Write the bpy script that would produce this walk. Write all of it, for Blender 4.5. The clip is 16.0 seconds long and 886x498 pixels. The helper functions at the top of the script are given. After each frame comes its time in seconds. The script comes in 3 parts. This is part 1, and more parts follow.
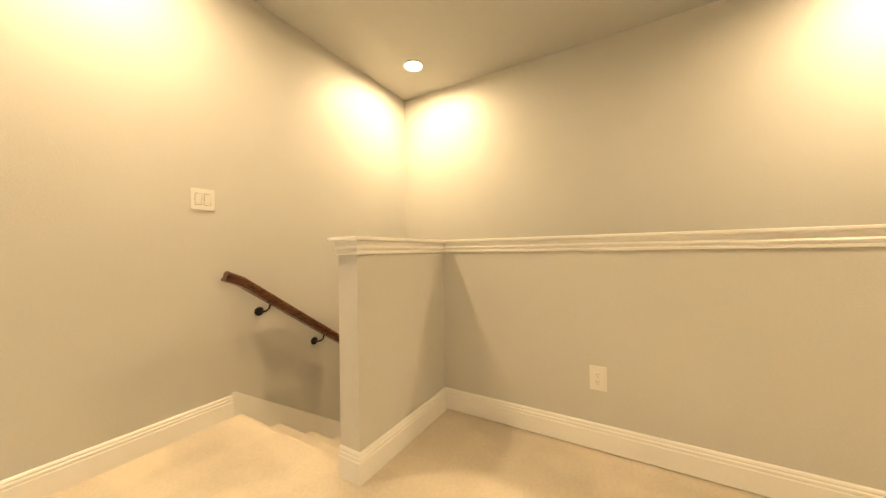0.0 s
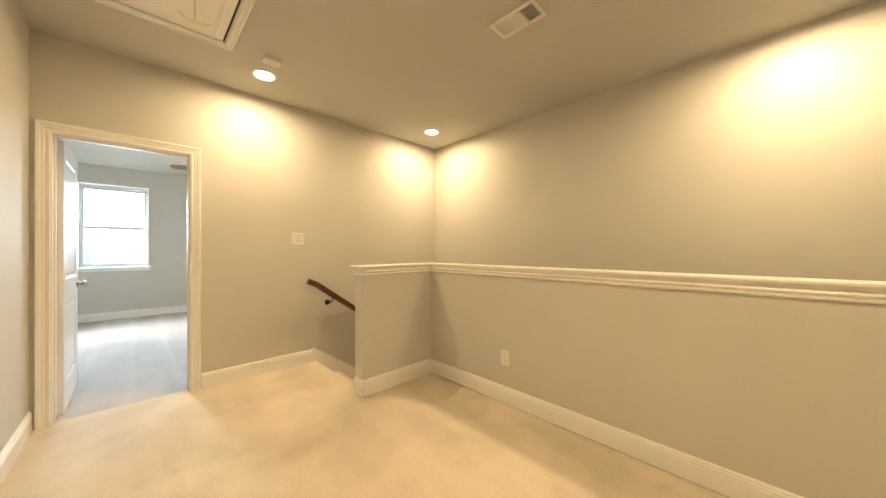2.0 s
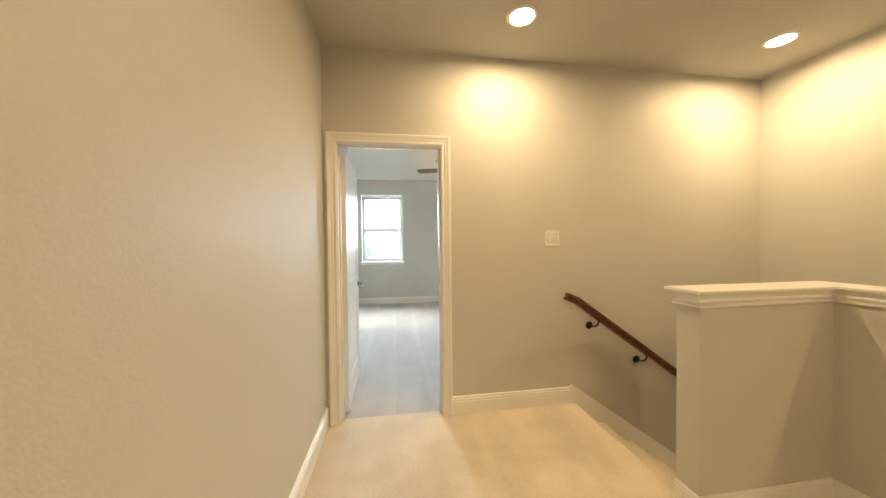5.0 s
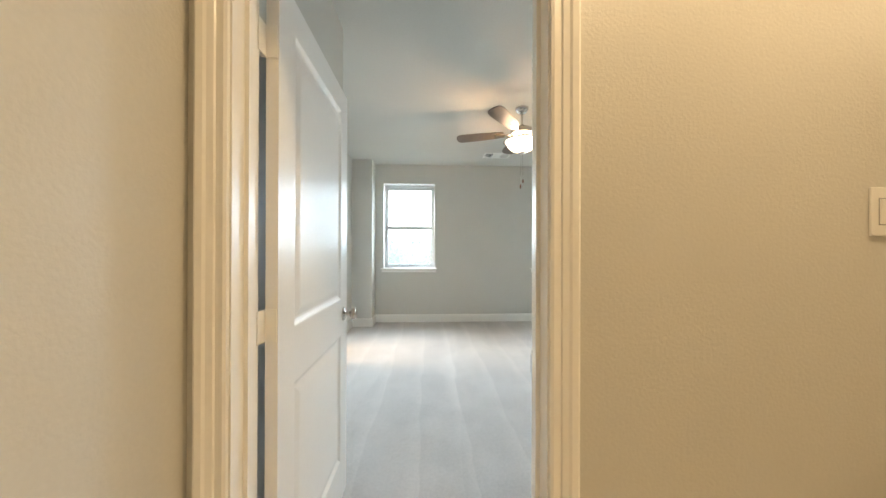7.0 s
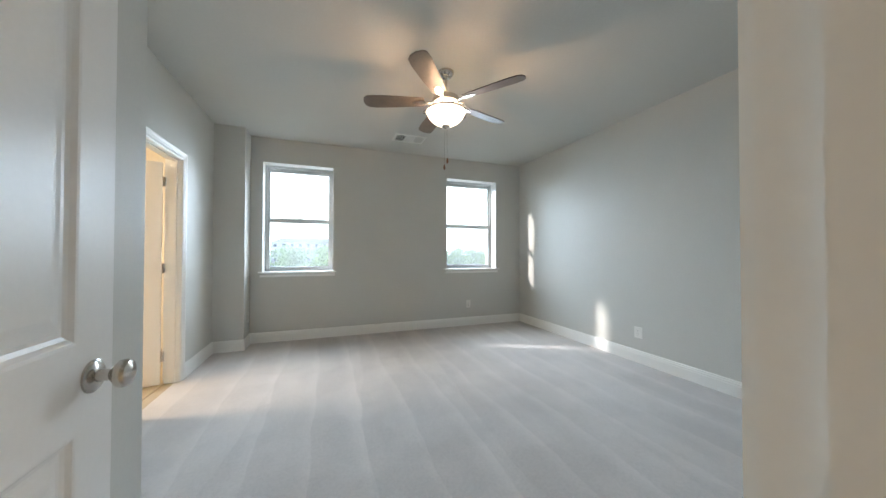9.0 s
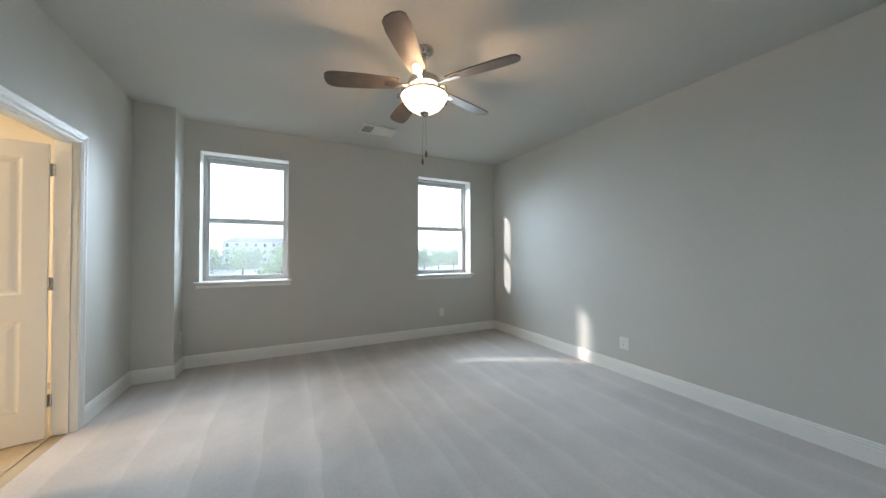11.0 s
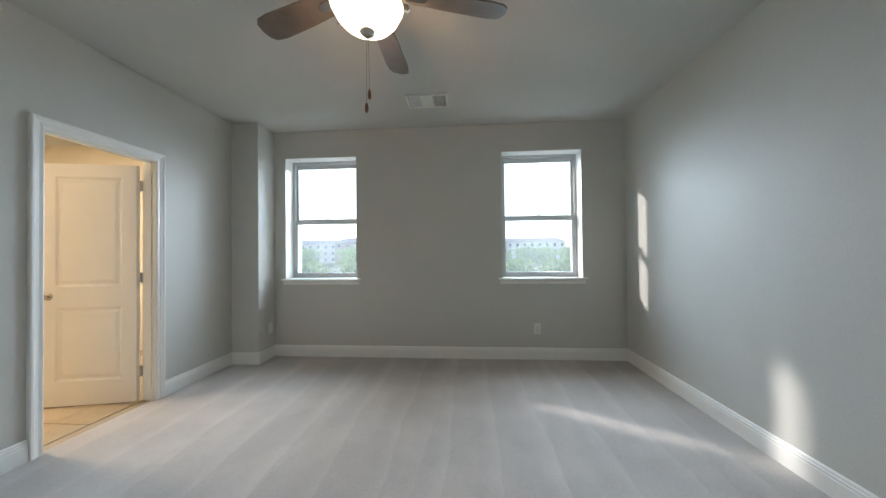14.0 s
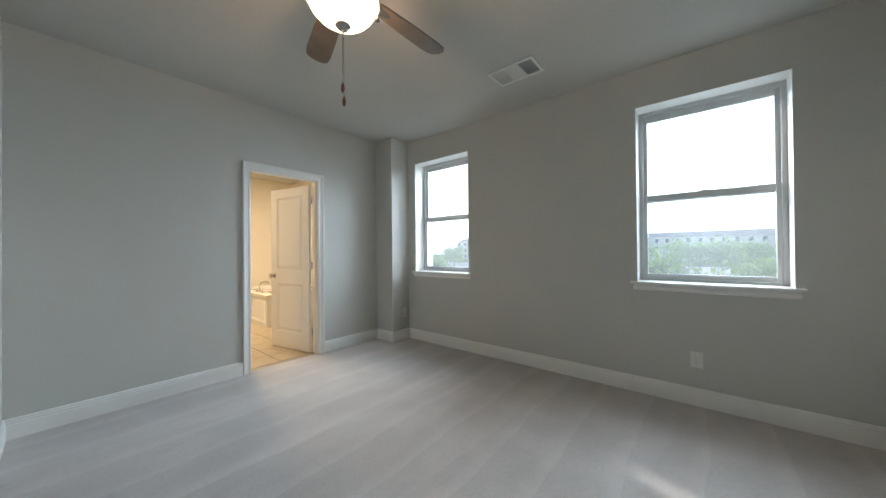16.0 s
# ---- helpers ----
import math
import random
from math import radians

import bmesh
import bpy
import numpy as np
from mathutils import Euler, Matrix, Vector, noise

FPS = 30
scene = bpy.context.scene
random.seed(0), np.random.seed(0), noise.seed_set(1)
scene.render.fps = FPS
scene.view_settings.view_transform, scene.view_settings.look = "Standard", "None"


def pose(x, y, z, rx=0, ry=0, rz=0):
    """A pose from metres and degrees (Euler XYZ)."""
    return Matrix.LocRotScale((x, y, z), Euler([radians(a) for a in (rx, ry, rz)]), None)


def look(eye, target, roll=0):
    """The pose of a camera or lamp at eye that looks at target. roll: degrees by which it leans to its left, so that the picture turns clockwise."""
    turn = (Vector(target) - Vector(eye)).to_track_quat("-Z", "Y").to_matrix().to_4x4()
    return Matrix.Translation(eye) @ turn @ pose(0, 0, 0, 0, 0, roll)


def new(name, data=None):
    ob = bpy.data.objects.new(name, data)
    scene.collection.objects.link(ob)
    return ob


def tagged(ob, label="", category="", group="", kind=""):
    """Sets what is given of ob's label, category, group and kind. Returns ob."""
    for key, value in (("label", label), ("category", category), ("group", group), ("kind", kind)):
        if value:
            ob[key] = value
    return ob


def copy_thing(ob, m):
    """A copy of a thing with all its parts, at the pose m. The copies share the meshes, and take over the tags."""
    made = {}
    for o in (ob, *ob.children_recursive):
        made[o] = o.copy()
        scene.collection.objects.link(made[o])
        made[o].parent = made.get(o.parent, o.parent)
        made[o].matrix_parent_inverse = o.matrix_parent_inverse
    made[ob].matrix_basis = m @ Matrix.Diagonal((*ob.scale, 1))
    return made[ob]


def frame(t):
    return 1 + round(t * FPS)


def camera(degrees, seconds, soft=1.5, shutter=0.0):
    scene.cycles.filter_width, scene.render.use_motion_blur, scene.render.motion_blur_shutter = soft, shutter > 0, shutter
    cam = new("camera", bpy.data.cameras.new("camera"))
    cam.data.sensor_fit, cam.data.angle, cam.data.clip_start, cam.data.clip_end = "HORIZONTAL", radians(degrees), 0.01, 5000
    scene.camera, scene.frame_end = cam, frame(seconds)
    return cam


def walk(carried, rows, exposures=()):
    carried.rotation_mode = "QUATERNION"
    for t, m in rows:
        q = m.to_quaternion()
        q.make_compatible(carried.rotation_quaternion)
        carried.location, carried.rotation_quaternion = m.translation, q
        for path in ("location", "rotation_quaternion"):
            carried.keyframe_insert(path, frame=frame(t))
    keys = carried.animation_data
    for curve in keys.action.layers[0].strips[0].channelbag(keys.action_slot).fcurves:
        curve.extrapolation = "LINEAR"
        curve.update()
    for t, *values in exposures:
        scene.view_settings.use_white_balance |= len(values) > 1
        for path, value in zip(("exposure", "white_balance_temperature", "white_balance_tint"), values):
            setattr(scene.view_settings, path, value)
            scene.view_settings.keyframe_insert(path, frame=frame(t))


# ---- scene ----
cam = camera(109.4, 16.0)
PATH = [
    (0, (0.033, -2.156, 1.018), (1.759, -1.146, 1.031), -0.9),
    (0.5, (-0.052, -2.569, 1.064), (1.604, -1.448, 1.078), -0.5),
    (1, (-0.138, -2.97, 1.109), (1.427, -1.724, 1.12), -0.5),
    (1.5, (-0.24, -3.281, 1.164), (1.231, -1.926, 1.18), -0.3),
    (2, (-0.297, -3.474, 1.224), (1.094, -2.037, 1.228), -0.1),
    (2.5, (-0.324, -3.531, 1.262), (0.958, -1.995, 1.255), -0.0),
    (3, (-0.337, -3.475, 1.296), (0.766, -1.807, 1.279), -0.1),
    (3.5, (-0.344, -3.303, 1.315), (0.533, -1.506, 1.292), -0.2),
    (4, (-0.343, -3.05, 1.332), (0.304, -1.158, 1.296), -0.4),
    (4.5, (-0.341, -2.73, 1.332), (0.109, -0.782, 1.288), -0.6),
    (5, (-0.325, -2.356, 1.314), (-0.027, -0.379, 1.277), -0.6),
    (7.5, (-0.272, -0.465, 1.237), (-0.184, 1.533, 1.247), 0.2),
    (8, (-0.277, -0.259, 1.225), (-0.125, 1.735, 1.239), 0.1),
    (8.5, (-0.264, -0.110, 1.189), (0.124, 1.851, 1.210), 0.2),
    (9, (-0.253, -0.010, 1.173), (0.441, 1.866, 1.200), 0.1),
    (11.5, (-0.152, 0.571, 1.264), (0.746, 2.357, 1.289), 0.0),
    (12, (-0.033, 0.764, 1.27), (0.624, 2.653, 1.293), -0.0),
    (12.5, (0.18, 0.899, 1.263), (0.608, 2.853, 1.276), -0.2),
    (13, (0.489, 0.974, 1.242), (0.734, 2.959, 1.266), -0.6),
    (13.5, (0.817, 1.009, 1.252), (0.916, 3.007, 1.271), -0.6),
    (14, (1.151, 1.056, 1.22), (1.008, 3.051, 1.244), -0.6),
    (14.5, (1.441, 1.139, 1.202), (1.053, 3.101, 1.224), -0.5),
    (15, (1.679, 1.251, 1.191), (1.029, 3.142, 1.208), -0.5),
    (15.5, (1.86, 1.421, 1.188), (0.912, 3.182, 1.202), -0.5),
    (16, (2.006, 1.645, 1.19), (0.738, 3.191, 1.203), -0.5),
]
walk(cam, [(t, look(eye, target, roll)) for t, eye, target, roll in PATH], exposures=[(0.0, 2.37, 6500, 10), (1.0, 2.22, 6500, 10), (2.0, 2.04, 6560, 10), (3.5, 1.92, 6640, 10), (5.0, 1.80, 6620, 10), (7.5, 1.7, 6420, 11), (8.2, 1.42, 6350, 12), (9.0, 1.13, 6270, 13), (11.5, 0.85, 6270, 13), (14.5, 0.63, 6290, 13), (16.0, 0.60, 6290, 13)])

# ---------- light ----------
SUN_DIR = Vector((1.834, -1.0, -0.88)).normalized()
world = bpy.data.worlds.new("sky")
scene.world = world
world.use_nodes = True
_wn = world.node_tree.nodes
_sky = _wn.new("ShaderNodeTexSky")
_sky.sky_type = "NISHITA"
_sky.sun_disc = False
_sky.dust_density = 0.6
_sky.sun_elevation = radians(24.0)
_sky.sun_rotation = radians(-61.4)
_wn["Background"].inputs["Strength"].default_value = 0.15
world.node_tree.links.new(_sky.outputs[0], _wn["Background"].inputs["Color"])

WARM = (1.0, 0.705, 0.385)


def lamp(name, kind, energy, colour, m, **settings):
    data = bpy.data.lights.new(name, kind)
    data.energy, data.color = energy, colour
    for key, value in settings.items():
        if key == "size":
            data.size = value
        if key == "size_y":
            data.size_y = value
        if key == "shape":
            data.shape = value
        if key == "radius":
            data.shadow_soft_size = value
        if key == "spread":
            data.spread = value
        if key == "angle":
            data.angle = value
    ob = new(name, data)
    ob.matrix_world = m
    return ob


lamp("sun", "SUN", 2.3, (1.0, 0.95, 0.88), Matrix.Translation((-20, 20, 30)) @ SUN_DIR.to_track_quat("-Z", "Y").to_matrix().to_4x4(), angle=radians(2.0))
# The last entry is out of view, added to light floor and west wall.
DOWNLIGHTS = [(0.478, -0.459, 5.4), (2.40, -0.485, 5.8), (2.40, -3.65, 6.8), (0.478, -3.65, 7.0)]
for _x, _y, _e in DOWNLIGHTS:
    lamp("downlight_lamp", "AREA", _e, WARM, pose(_x, _y, 2.722), shape="DISK", size=0.14, spread=radians(174))
# Added area lamps outside the panes stand in for daylight entering.
for _x in (-0.62, 2.043):
    lamp("window_skylight", "AREA", 23.5, (0.68, 0.855, 1.0), pose(_x, 5.40, 1.84, -62, 0, 0), shape="RECTANGLE", size=0.82, size_y=1.35, spread=radians(104))
lamp("fan_lamp", "POINT", 19.0, (1.0, 0.62, 0.34), pose(0.70, 2.50, 2.378), radius=0.03)
# Lamp at an assumed spot, added for the bathroom's warm light.
lamp("bath_lamp", "AREA", 48.0, (1.0, 0.80, 0.54), pose(-3.3, 3.2, 2.69), shape="DISK", size=0.5)

# ---------- materials ----------


def material(name, base, rough=0.6, metal=0.0, spread=0.06, scale=6.0, fine=180.0, bump=0.0, bump_scale=300.0, emit=None, strength=0.0, spec=0.5):
    """Plain surface with two scales of tint variation and a fine relief."""
    m = bpy.data.materials.new(name)
    m.use_nodes = True
    n, l = m.node_tree.nodes, m.node_tree.links
    b = n["Principled BSDF"]
    b.inputs["Roughness"].default_value, b.inputs["Metallic"].default_value = rough, metal
    b.inputs["Specular IOR Level"].default_value = spec
    co = n.new("ShaderNodeTexCoord")
    a, c = n.new("ShaderNodeTexNoise"), n.new("ShaderNodeTexNoise")
    a.inputs["Scale"].default_value, c.inputs["Scale"].default_value = scale, fine
    a.inputs["Detail"].default_value = 4.0
    l.new(co.outputs["Object"], a.inputs["Vector"]), l.new(co.outputs["Object"], c.inputs["Vector"])
    mix = n.new("ShaderNodeMath")
    mix.operation = "MULTIPLY_ADD"
    mix.inputs[1].default_value = 0.5
    l.new(c.outputs["Fac"], mix.inputs[0])
    half = n.new("ShaderNodeMath")
    half.operation = "MULTIPLY"
    half.inputs[1].default_value = 0.5
    l.new(a.outputs["Fac"], half.inputs[0]), l.new(half.outputs[0], mix.inputs[2])
    ramp = n.new("ShaderNodeValToRGB")
    ramp.color_ramp.elements[0].position, ramp.color_ramp.elements[1].position = 0.3, 0.7
    ramp.color_ramp.elements[0].color = (*[v * (1 - spread) for v in base], 1)
    ramp.color_ramp.elements[1].color = (*[min(1, v * (1 + spread)) for v in base], 1)
    l.new(mix.outputs[0], ramp.inputs[0]), l.new(ramp.outputs[0], b.inputs["Base Color"])
    if bump:
        t, k = n.new("ShaderNodeTexNoise"), n.new("ShaderNodeBump")
        t.inputs["Scale"].default_value, t.inputs["Detail"].default_value = bump_scale, 3.0
        k.inputs["Strength"].default_value, k.inputs["Distance"].default_value = bump, 0.004
        l.new(co.outputs["Object"], t.inputs["Vector"]), l.new(t.outputs["Fac"], k.inputs["Height"])
        l.new(k.outputs[0], b.inputs["Normal"])
    if emit:
        b.inputs["Emission Color"].default_value, b.inputs["Emission Strength"].default_value = (*emit, 1), strength
    return m


WALL = material("greige_wall_paint", (0.60, 0.588, 0.540), 0.5, spread=0.03, scale=2.0, fine=90, bump=0.24, bump_scale=115, spec=0.4)
CEIL = material("ceiling_paint", (0.55, 0.543, 0.500), 0.8, spread=0.03, scale=2.0, fine=60, bump=0.25, bump_scale=70, spec=0.2)
TRIM = material("white_trim_paint", (0.86, 0.845, 0.80), 0.32, spread=0.02, scale=4, fine=60, bump=0.03, bump_scale=60)
DOORPAINT = material("white_door_paint", (0.85, 0.835, 0.805), 0.3, spread=0.02, scale=4, fine=90, bump=0.05, bump_scale=90)
BATHWALL = material("beige_bath_paint", (0.76, 0.70, 0.59), 0.5, spread=0.03, bump=0.15, bump_scale=130)
TILE = material("beige_floor_tile", (0.46, 0.37, 0.25), 0.3, spread=0.16, scale=7, fine=40)
GROUT = material("grout", (0.42, 0.34, 0.235), 0.9, spread=0.1)
ACRYLIC = material("white_acrylic", (0.82, 0.80, 0.76), 0.15, spread=0.01)
NICKEL = material("satin_nickel", (0.55, 0.52, 0.48), 0.22, 1.0, spread=0.05)
DARKMETAL = material("dark_bronze", (0.025, 0.021, 0.018), 0.4, 0.6, spread=0.2)
PLASTIC = material("white_plastic", (0.80, 0.78, 0.73), 0.35, spread=0.01)
SLOT = material("dark_slot", (0.03, 0.03, 0.03), 0.7)
VINYL = material("white_vinyl", (0.58, 0.59, 0.58), 0.35, spread=0.015)
VENT = material("vent_enamel", (0.74, 0.73, 0.68), 0.4, spread=0.02)
VENTDARK = material("dark_backing", (0.10, 0.10, 0.095), 0.8)
CORD = material("cotton_cord", (0.82, 0.77, 0.65), 0.9, spread=0.1)
PULLWOOD = material("pull_wood", (0.22, 0.09, 0.04), 0.45, spread=0.2)
BLADE = material("fan_blade_veneer", (0.15, 0.12, 0.095), 0.45, spread=0.25, scale=12)
LENS = material("downlight_lens", (0.9, 0.88, 0.8), 0.4, emit=(1.0, 0.86, 0.6), strength=9.0)
BOWL = material("frosted_glass_lit", (0.9, 0.85, 0.75), 0.3, emit=(1.0, 0.80, 0.55), strength=2.2)


def wood_material():
    m = bpy.data.materials.new("stained_handrail_wood")
    m.use_nodes = True
    n, l = m.node_tree.nodes, m.node_tree.links
    b = n["Principled BSDF"]
    b.inputs["Roughness"].default_value = 0.28
    co, mp, t = n.new("ShaderNodeTexCoord"), n.new("ShaderNodeMapping"), n.new("ShaderNodeTexNoise")
    mp.inputs["Rotation"].default_value = (0, radians(-35.6), 0)
    mp.inputs["Scale"].default_value = (5, 90, 90)
    t.inputs["Scale"].default_value, t.inputs["Detail"].default_value = 1.0, 6.0
    r = n.new("ShaderNodeValToRGB")
    r.color_ramp.elements[0].position, r.color_ramp.elements[1].position = 0.35, 0.7
    r.color_ramp.elements[0].color, r.color_ramp.elements[1].color = (0.035, 0.011, 0.005, 1), (0.21, 0.078, 0.032, 1)
    l.new(co.outputs["Object"], mp.inputs["Vector"]), l.new(mp.outputs[0], t.inputs["Vector"])
    l.new(t.outputs["Fac"], r.inputs[0]), l.new(r.outputs[0], b.inputs["Base Color"])
    return m


RAILWOOD = wood_material()


def carpet_material(name, base, brushed, lanes=()):
    """Cut-pile carpet: tuft grain, worn and brushed patches, and vacuum lanes."""
    m = bpy.data.materials.new(name)
    m.use_nodes = True
    n, l = m.node_tree.nodes, m.node_tree.links
    b = n["Principled BSDF"]
    b.inputs["Roughness"].default_value = 1.0
    b.inputs["Specular IOR Level"].default_value = 0.1
    b.inputs["Sheen Weight"].default_value = 0.25
    co = n.new("ShaderNodeTexCoord")

    def noise_tex(scale, detail=3.0, stretch=(1, 1, 1), turn=0.0):
        mp, t = n.new("ShaderNodeMapping"), n.new("ShaderNodeTexNoise")
        mp.inputs["Scale"].default_value, mp.inputs["Rotation"].default_value = stretch, (0, 0, radians(turn))
        t.inputs["Scale"].default_value, t.inputs["Detail"].default_value = scale, detail
        l.new(co.outputs["Object"], mp.inputs["Vector"]), l.new(mp.outputs[0], t.inputs["Vector"])
        return t

    def maths(op, a, c):
        k = n.new("ShaderNodeMath")
        k.operation = op
        for i, v in enumerate((a, c)):
            if isinstance(v, float):
                k.inputs[i].default_value = v
            else:
                l.new(v, k.inputs[i])
        return k.outputs[0]

    def banded(t, lo, hi, weight):
        r = n.new("ShaderNodeMapRange")
        r.interpolation_type = "SMOOTHSTEP"
        r.inputs["From Min"].default_value, r.inputs["From Max"].default_value = lo, hi
        r.inputs["To Min"].default_value, r.inputs["To Max"].default_value = -weight, weight
        l.new(t.outputs["Fac"], r.inputs["Value"])
        return r.outputs[0]

    total = banded(noise_tex(420, 2), 0.3, 0.7, 0.055)
    total = maths("ADD", total, banded(noise_tex(60, 3), 0.3, 0.7, 0.04))
    total = maths("ADD", total, banded(noise_tex(2.6, 2), 0.42, 0.58, 0.03))
    for stretch, turn, weight in brushed:
        total = maths("ADD", total, banded(noise_tex(1.0, 1.5, stretch, turn), 0.44, 0.56, weight))
    for spacing, turn, weight, shift in lanes:
        mp, w = n.new("ShaderNodeMapping"), n.new("ShaderNodeTexWave")
        mp.inputs["Rotation"].default_value, mp.inputs["Location"].default_value = (0, 0, radians(turn)), (shift, 0, 0)
        w.bands_direction, w.wave_profile = "X", "SAW"
        w.inputs["Scale"].default_value = 0.314 / spacing
        w.inputs["Distortion"].default_value, w.inputs["Detail"].default_value = 2.0, 3.0
        w.inputs["Detail Scale"].default_value = 0.9
        l.new(co.outputs["Object"], mp.inputs["Vector"]), l.new(mp.outputs[0], w.inputs["Vector"])
        total = maths("ADD", total, banded(w, 0.64, 1.0, weight))
    total = maths("ADD", total, 1.0)
    v = n.new("ShaderNodeVectorMath")
    v.operation = "SCALE"
    v.inputs[0].default_value = base
    l.new(total, v.inputs["Scale"]), l.new(v.outputs[0], b.inputs["Base Color"])
    t, k = noise_tex(330, 3), n.new("ShaderNodeBump")
    k.inputs["Strength"].default_value, k.inputs["Distance"].default_value = 0.6, 0.006
    l.new(t.outputs["Fac"], k.inputs["Height"]), l.new(k.outputs[0], b.inputs["Normal"])
    return m


# One carpet in two tones: each copy carries its room's light in its colour.
CARPET_HALL = carpet_material("beige_carpet_lamplit", (0.73, 0.64, 0.50), [((2.2, 1.0, 1), 40, 0.035), ((1.3, 2.6, 1), -15, 0.035), ((5.0, 1.6, 1), 62, 0.02)])
CARPET_ROOM = carpet_material("beige_carpet_daylit", (0.57, 0.52, 0.48), [((3.0, 0.7, 1), -5, 0.02), ((1.6, 1.2, 1), 30, 0.02)], [(0.34, 0.0, 0.042, 0.0), (0.83, 5.0, 0.025, 0.2)])


def glass_material():
    m = bpy.data.materials.new("window_glass")
    m.use_nodes = True
    n, l = m.node_tree.nodes, m.node_tree.links
    n.remove(n["Principled BSDF"])
    clear, gloss, fres, mix = n.new("ShaderNodeBsdfTransparent"), n.new("ShaderNodeBsdfGlossy"), n.new("ShaderNodeFresnel"), n.new("ShaderNodeMixShader")
    gloss.inputs["Roughness"].default_value = 0.02
    clear.inputs["Color"].default_value = (0.95, 0.97, 0.96, 1)
    fres.inputs["IOR"].default_value = 1.3
    l.new(fres.outputs[0], mix.inputs[0]), l.new(clear.outputs[0], mix.inputs[1]), l.new(gloss.outputs[0], mix.inputs[2])
    # Translucent share is added glare that washes out the view through the pane.
    glare, veil = n.new("ShaderNodeBsdfTranslucent"), n.new("ShaderNodeMixShader")
    glare.inputs["Color"].default_value, veil.inputs[0].default_value = (0.95, 0.95, 0.93, 1), 0.042
    l.new(mix.outputs[0], veil.inputs[1]), l.new(glare.outputs[0], veil.inputs[2])
    l.new(veil.outputs[0], n["Material Output"].inputs["Surface"])
    return m


GLASS = glass_material()

# ---------- mesh tools ----------


def mesh_of(bm, name, mat, smooth=False):
    bmesh.ops.recalc_face_normals(bm, faces=bm.faces)
    me = bpy.data.meshes.new(name)
    bm.to_mesh(me)
    bm.free()
    me.materials.append(mat)
    if smooth:
        me.polygons.foreach_set("use_smooth", [True] * len(me.polygons))
        me.set_sharp_from_angle(angle=radians(40))
    return me


def part(name, bm, mat, parent=None, label="", smooth=False, at=None):
    ob = new(name, mesh_of(bm, name, mat, smooth))
    ob.parent = parent
    if at is not None:
        ob.matrix_basis = at
    return tagged(ob, label) if label else ob


def thing(name, m, label, category, group="", kind=""):
    ob = new(name)
    ob.empty_display_size = 0.05
    ob.matrix_basis = m
    return tagged(ob, label, category, group, kind)


def structure(name, bm, mat, label, category, smooth=False):
    return tagged(part(name, bm, mat, smooth=smooth), label, category, kind="structure")


def box(bm, a, b, bevel=0.0):
    r = bmesh.ops.create_cube(bm, size=1)
    for v in r["verts"]:
        v.co = Vector([(p + q) / 2 + c * abs(q - p) for p, q, c in zip(a, b, v.co)])
    if bevel:
        edges = list({e for v in r["verts"] for e in v.link_edges})
        bmesh.ops.bevel(bm, geom=edges, offset=bevel, segments=2, affect="EDGES", profile=0.6)
    return bm


def boxes(*pairs, bevel=0.0):
    bm = bmesh.new()
    for a, b in pairs:
        box(bm, a, b, bevel)
    return bm


def loft(rings, closed=True, caps=True):
    """Skins rings of points of equal count."""
    bm = bmesh.new()
    rows = [[bm.verts.new(p) for p in ring] for ring in rings]
    n = len(rows[0])
    for r, s in zip(rows, rows[1:]):
        for i in range(n if closed else n - 1):
            j = (i + 1) % n
            bm.faces.new((r[i], r[j], s[j], s[i]))
    if caps:
        bm.faces.new(rows[0]), bm.faces.new(rows[-1])
    return bm


def lathe(profile, seg=32, caps=True):
    return loft([[(r * math.cos(2 * math.pi * i / seg), r * math.sin(2 * math.pi * i / seg), z) for i in range(seg)] for r, z in profile], caps=caps)


def tube(points, radius, seg=10):
    rings = []
    for i, p in enumerate(points):
        p = Vector(p)
        d = (Vector(points[min(i + 1, len(points) - 1)]) - Vector(points[max(i - 1, 0)])).normalized()
        q = d.to_track_quat("Z", "Y")
        rings.append([p + q @ Vector((radius * math.cos(2 * math.pi * k / seg), radius * math.sin(2 * math.pi * k / seg), 0)) for k in range(seg)])
    return loft(rings)


def add(bm, other, m=None):
    me = bpy.data.meshes.new("tmp")
    other.to_mesh(me)
    other.free()
    if m is not None:
        me.transform(m)
    bm.from_mesh(me)
    bpy.data.meshes.remove(me)
    return bm


# ---------- plan ----------
H = 2.735
HX0, HX1, HY0 = -0.835, 2.90, -5.5
BX0, BX1, BY0, BY1 = -1.54, 2.985, 0.115, 4.79
DX0, DX1, DH = -0.748, 0.028, 2.055
BD0, BD1 = 2.862, 3.612
WINDOWS = [(-1.07, -0.17), (1.583, 2.503)]
WZ0, WZ1 = 0.905, 2.408
LOW = -2.4
RZ = -0.03  # bedroom carpet level

structure("wall_hall_north", boxes(((BX0 - 0.115, 0, LOW), (DX0, 0.115, H)), ((DX1, 0, LOW), (BX1 + 0.115, 0.115, H)), ((DX0, 0, DH), (DX1, 0.115, H)), ((DX0, 0, LOW), (DX1, 0.115, -0.02))), WALL, "greige painted wall with doorway beside the stairs", "wall")
structure("wall_hall_west", boxes(((HX0 - 0.115, HY0, -0.2), (HX0, 0, H))), WALL, "long plain greige textured hall wall", "wall")
structure("wall_hall_east", boxes(((HX1, HY0, LOW), (HX1 + 0.115, 0, H))), WALL, "greige textured wall above the stairwell", "wall")
structure("wall_hall_south", boxes(((HX0 - 0.115, HY0 - 0.115, LOW), (HX1 + 0.115, HY0, H))), WALL, "plain greige wall closing the landing", "wall")
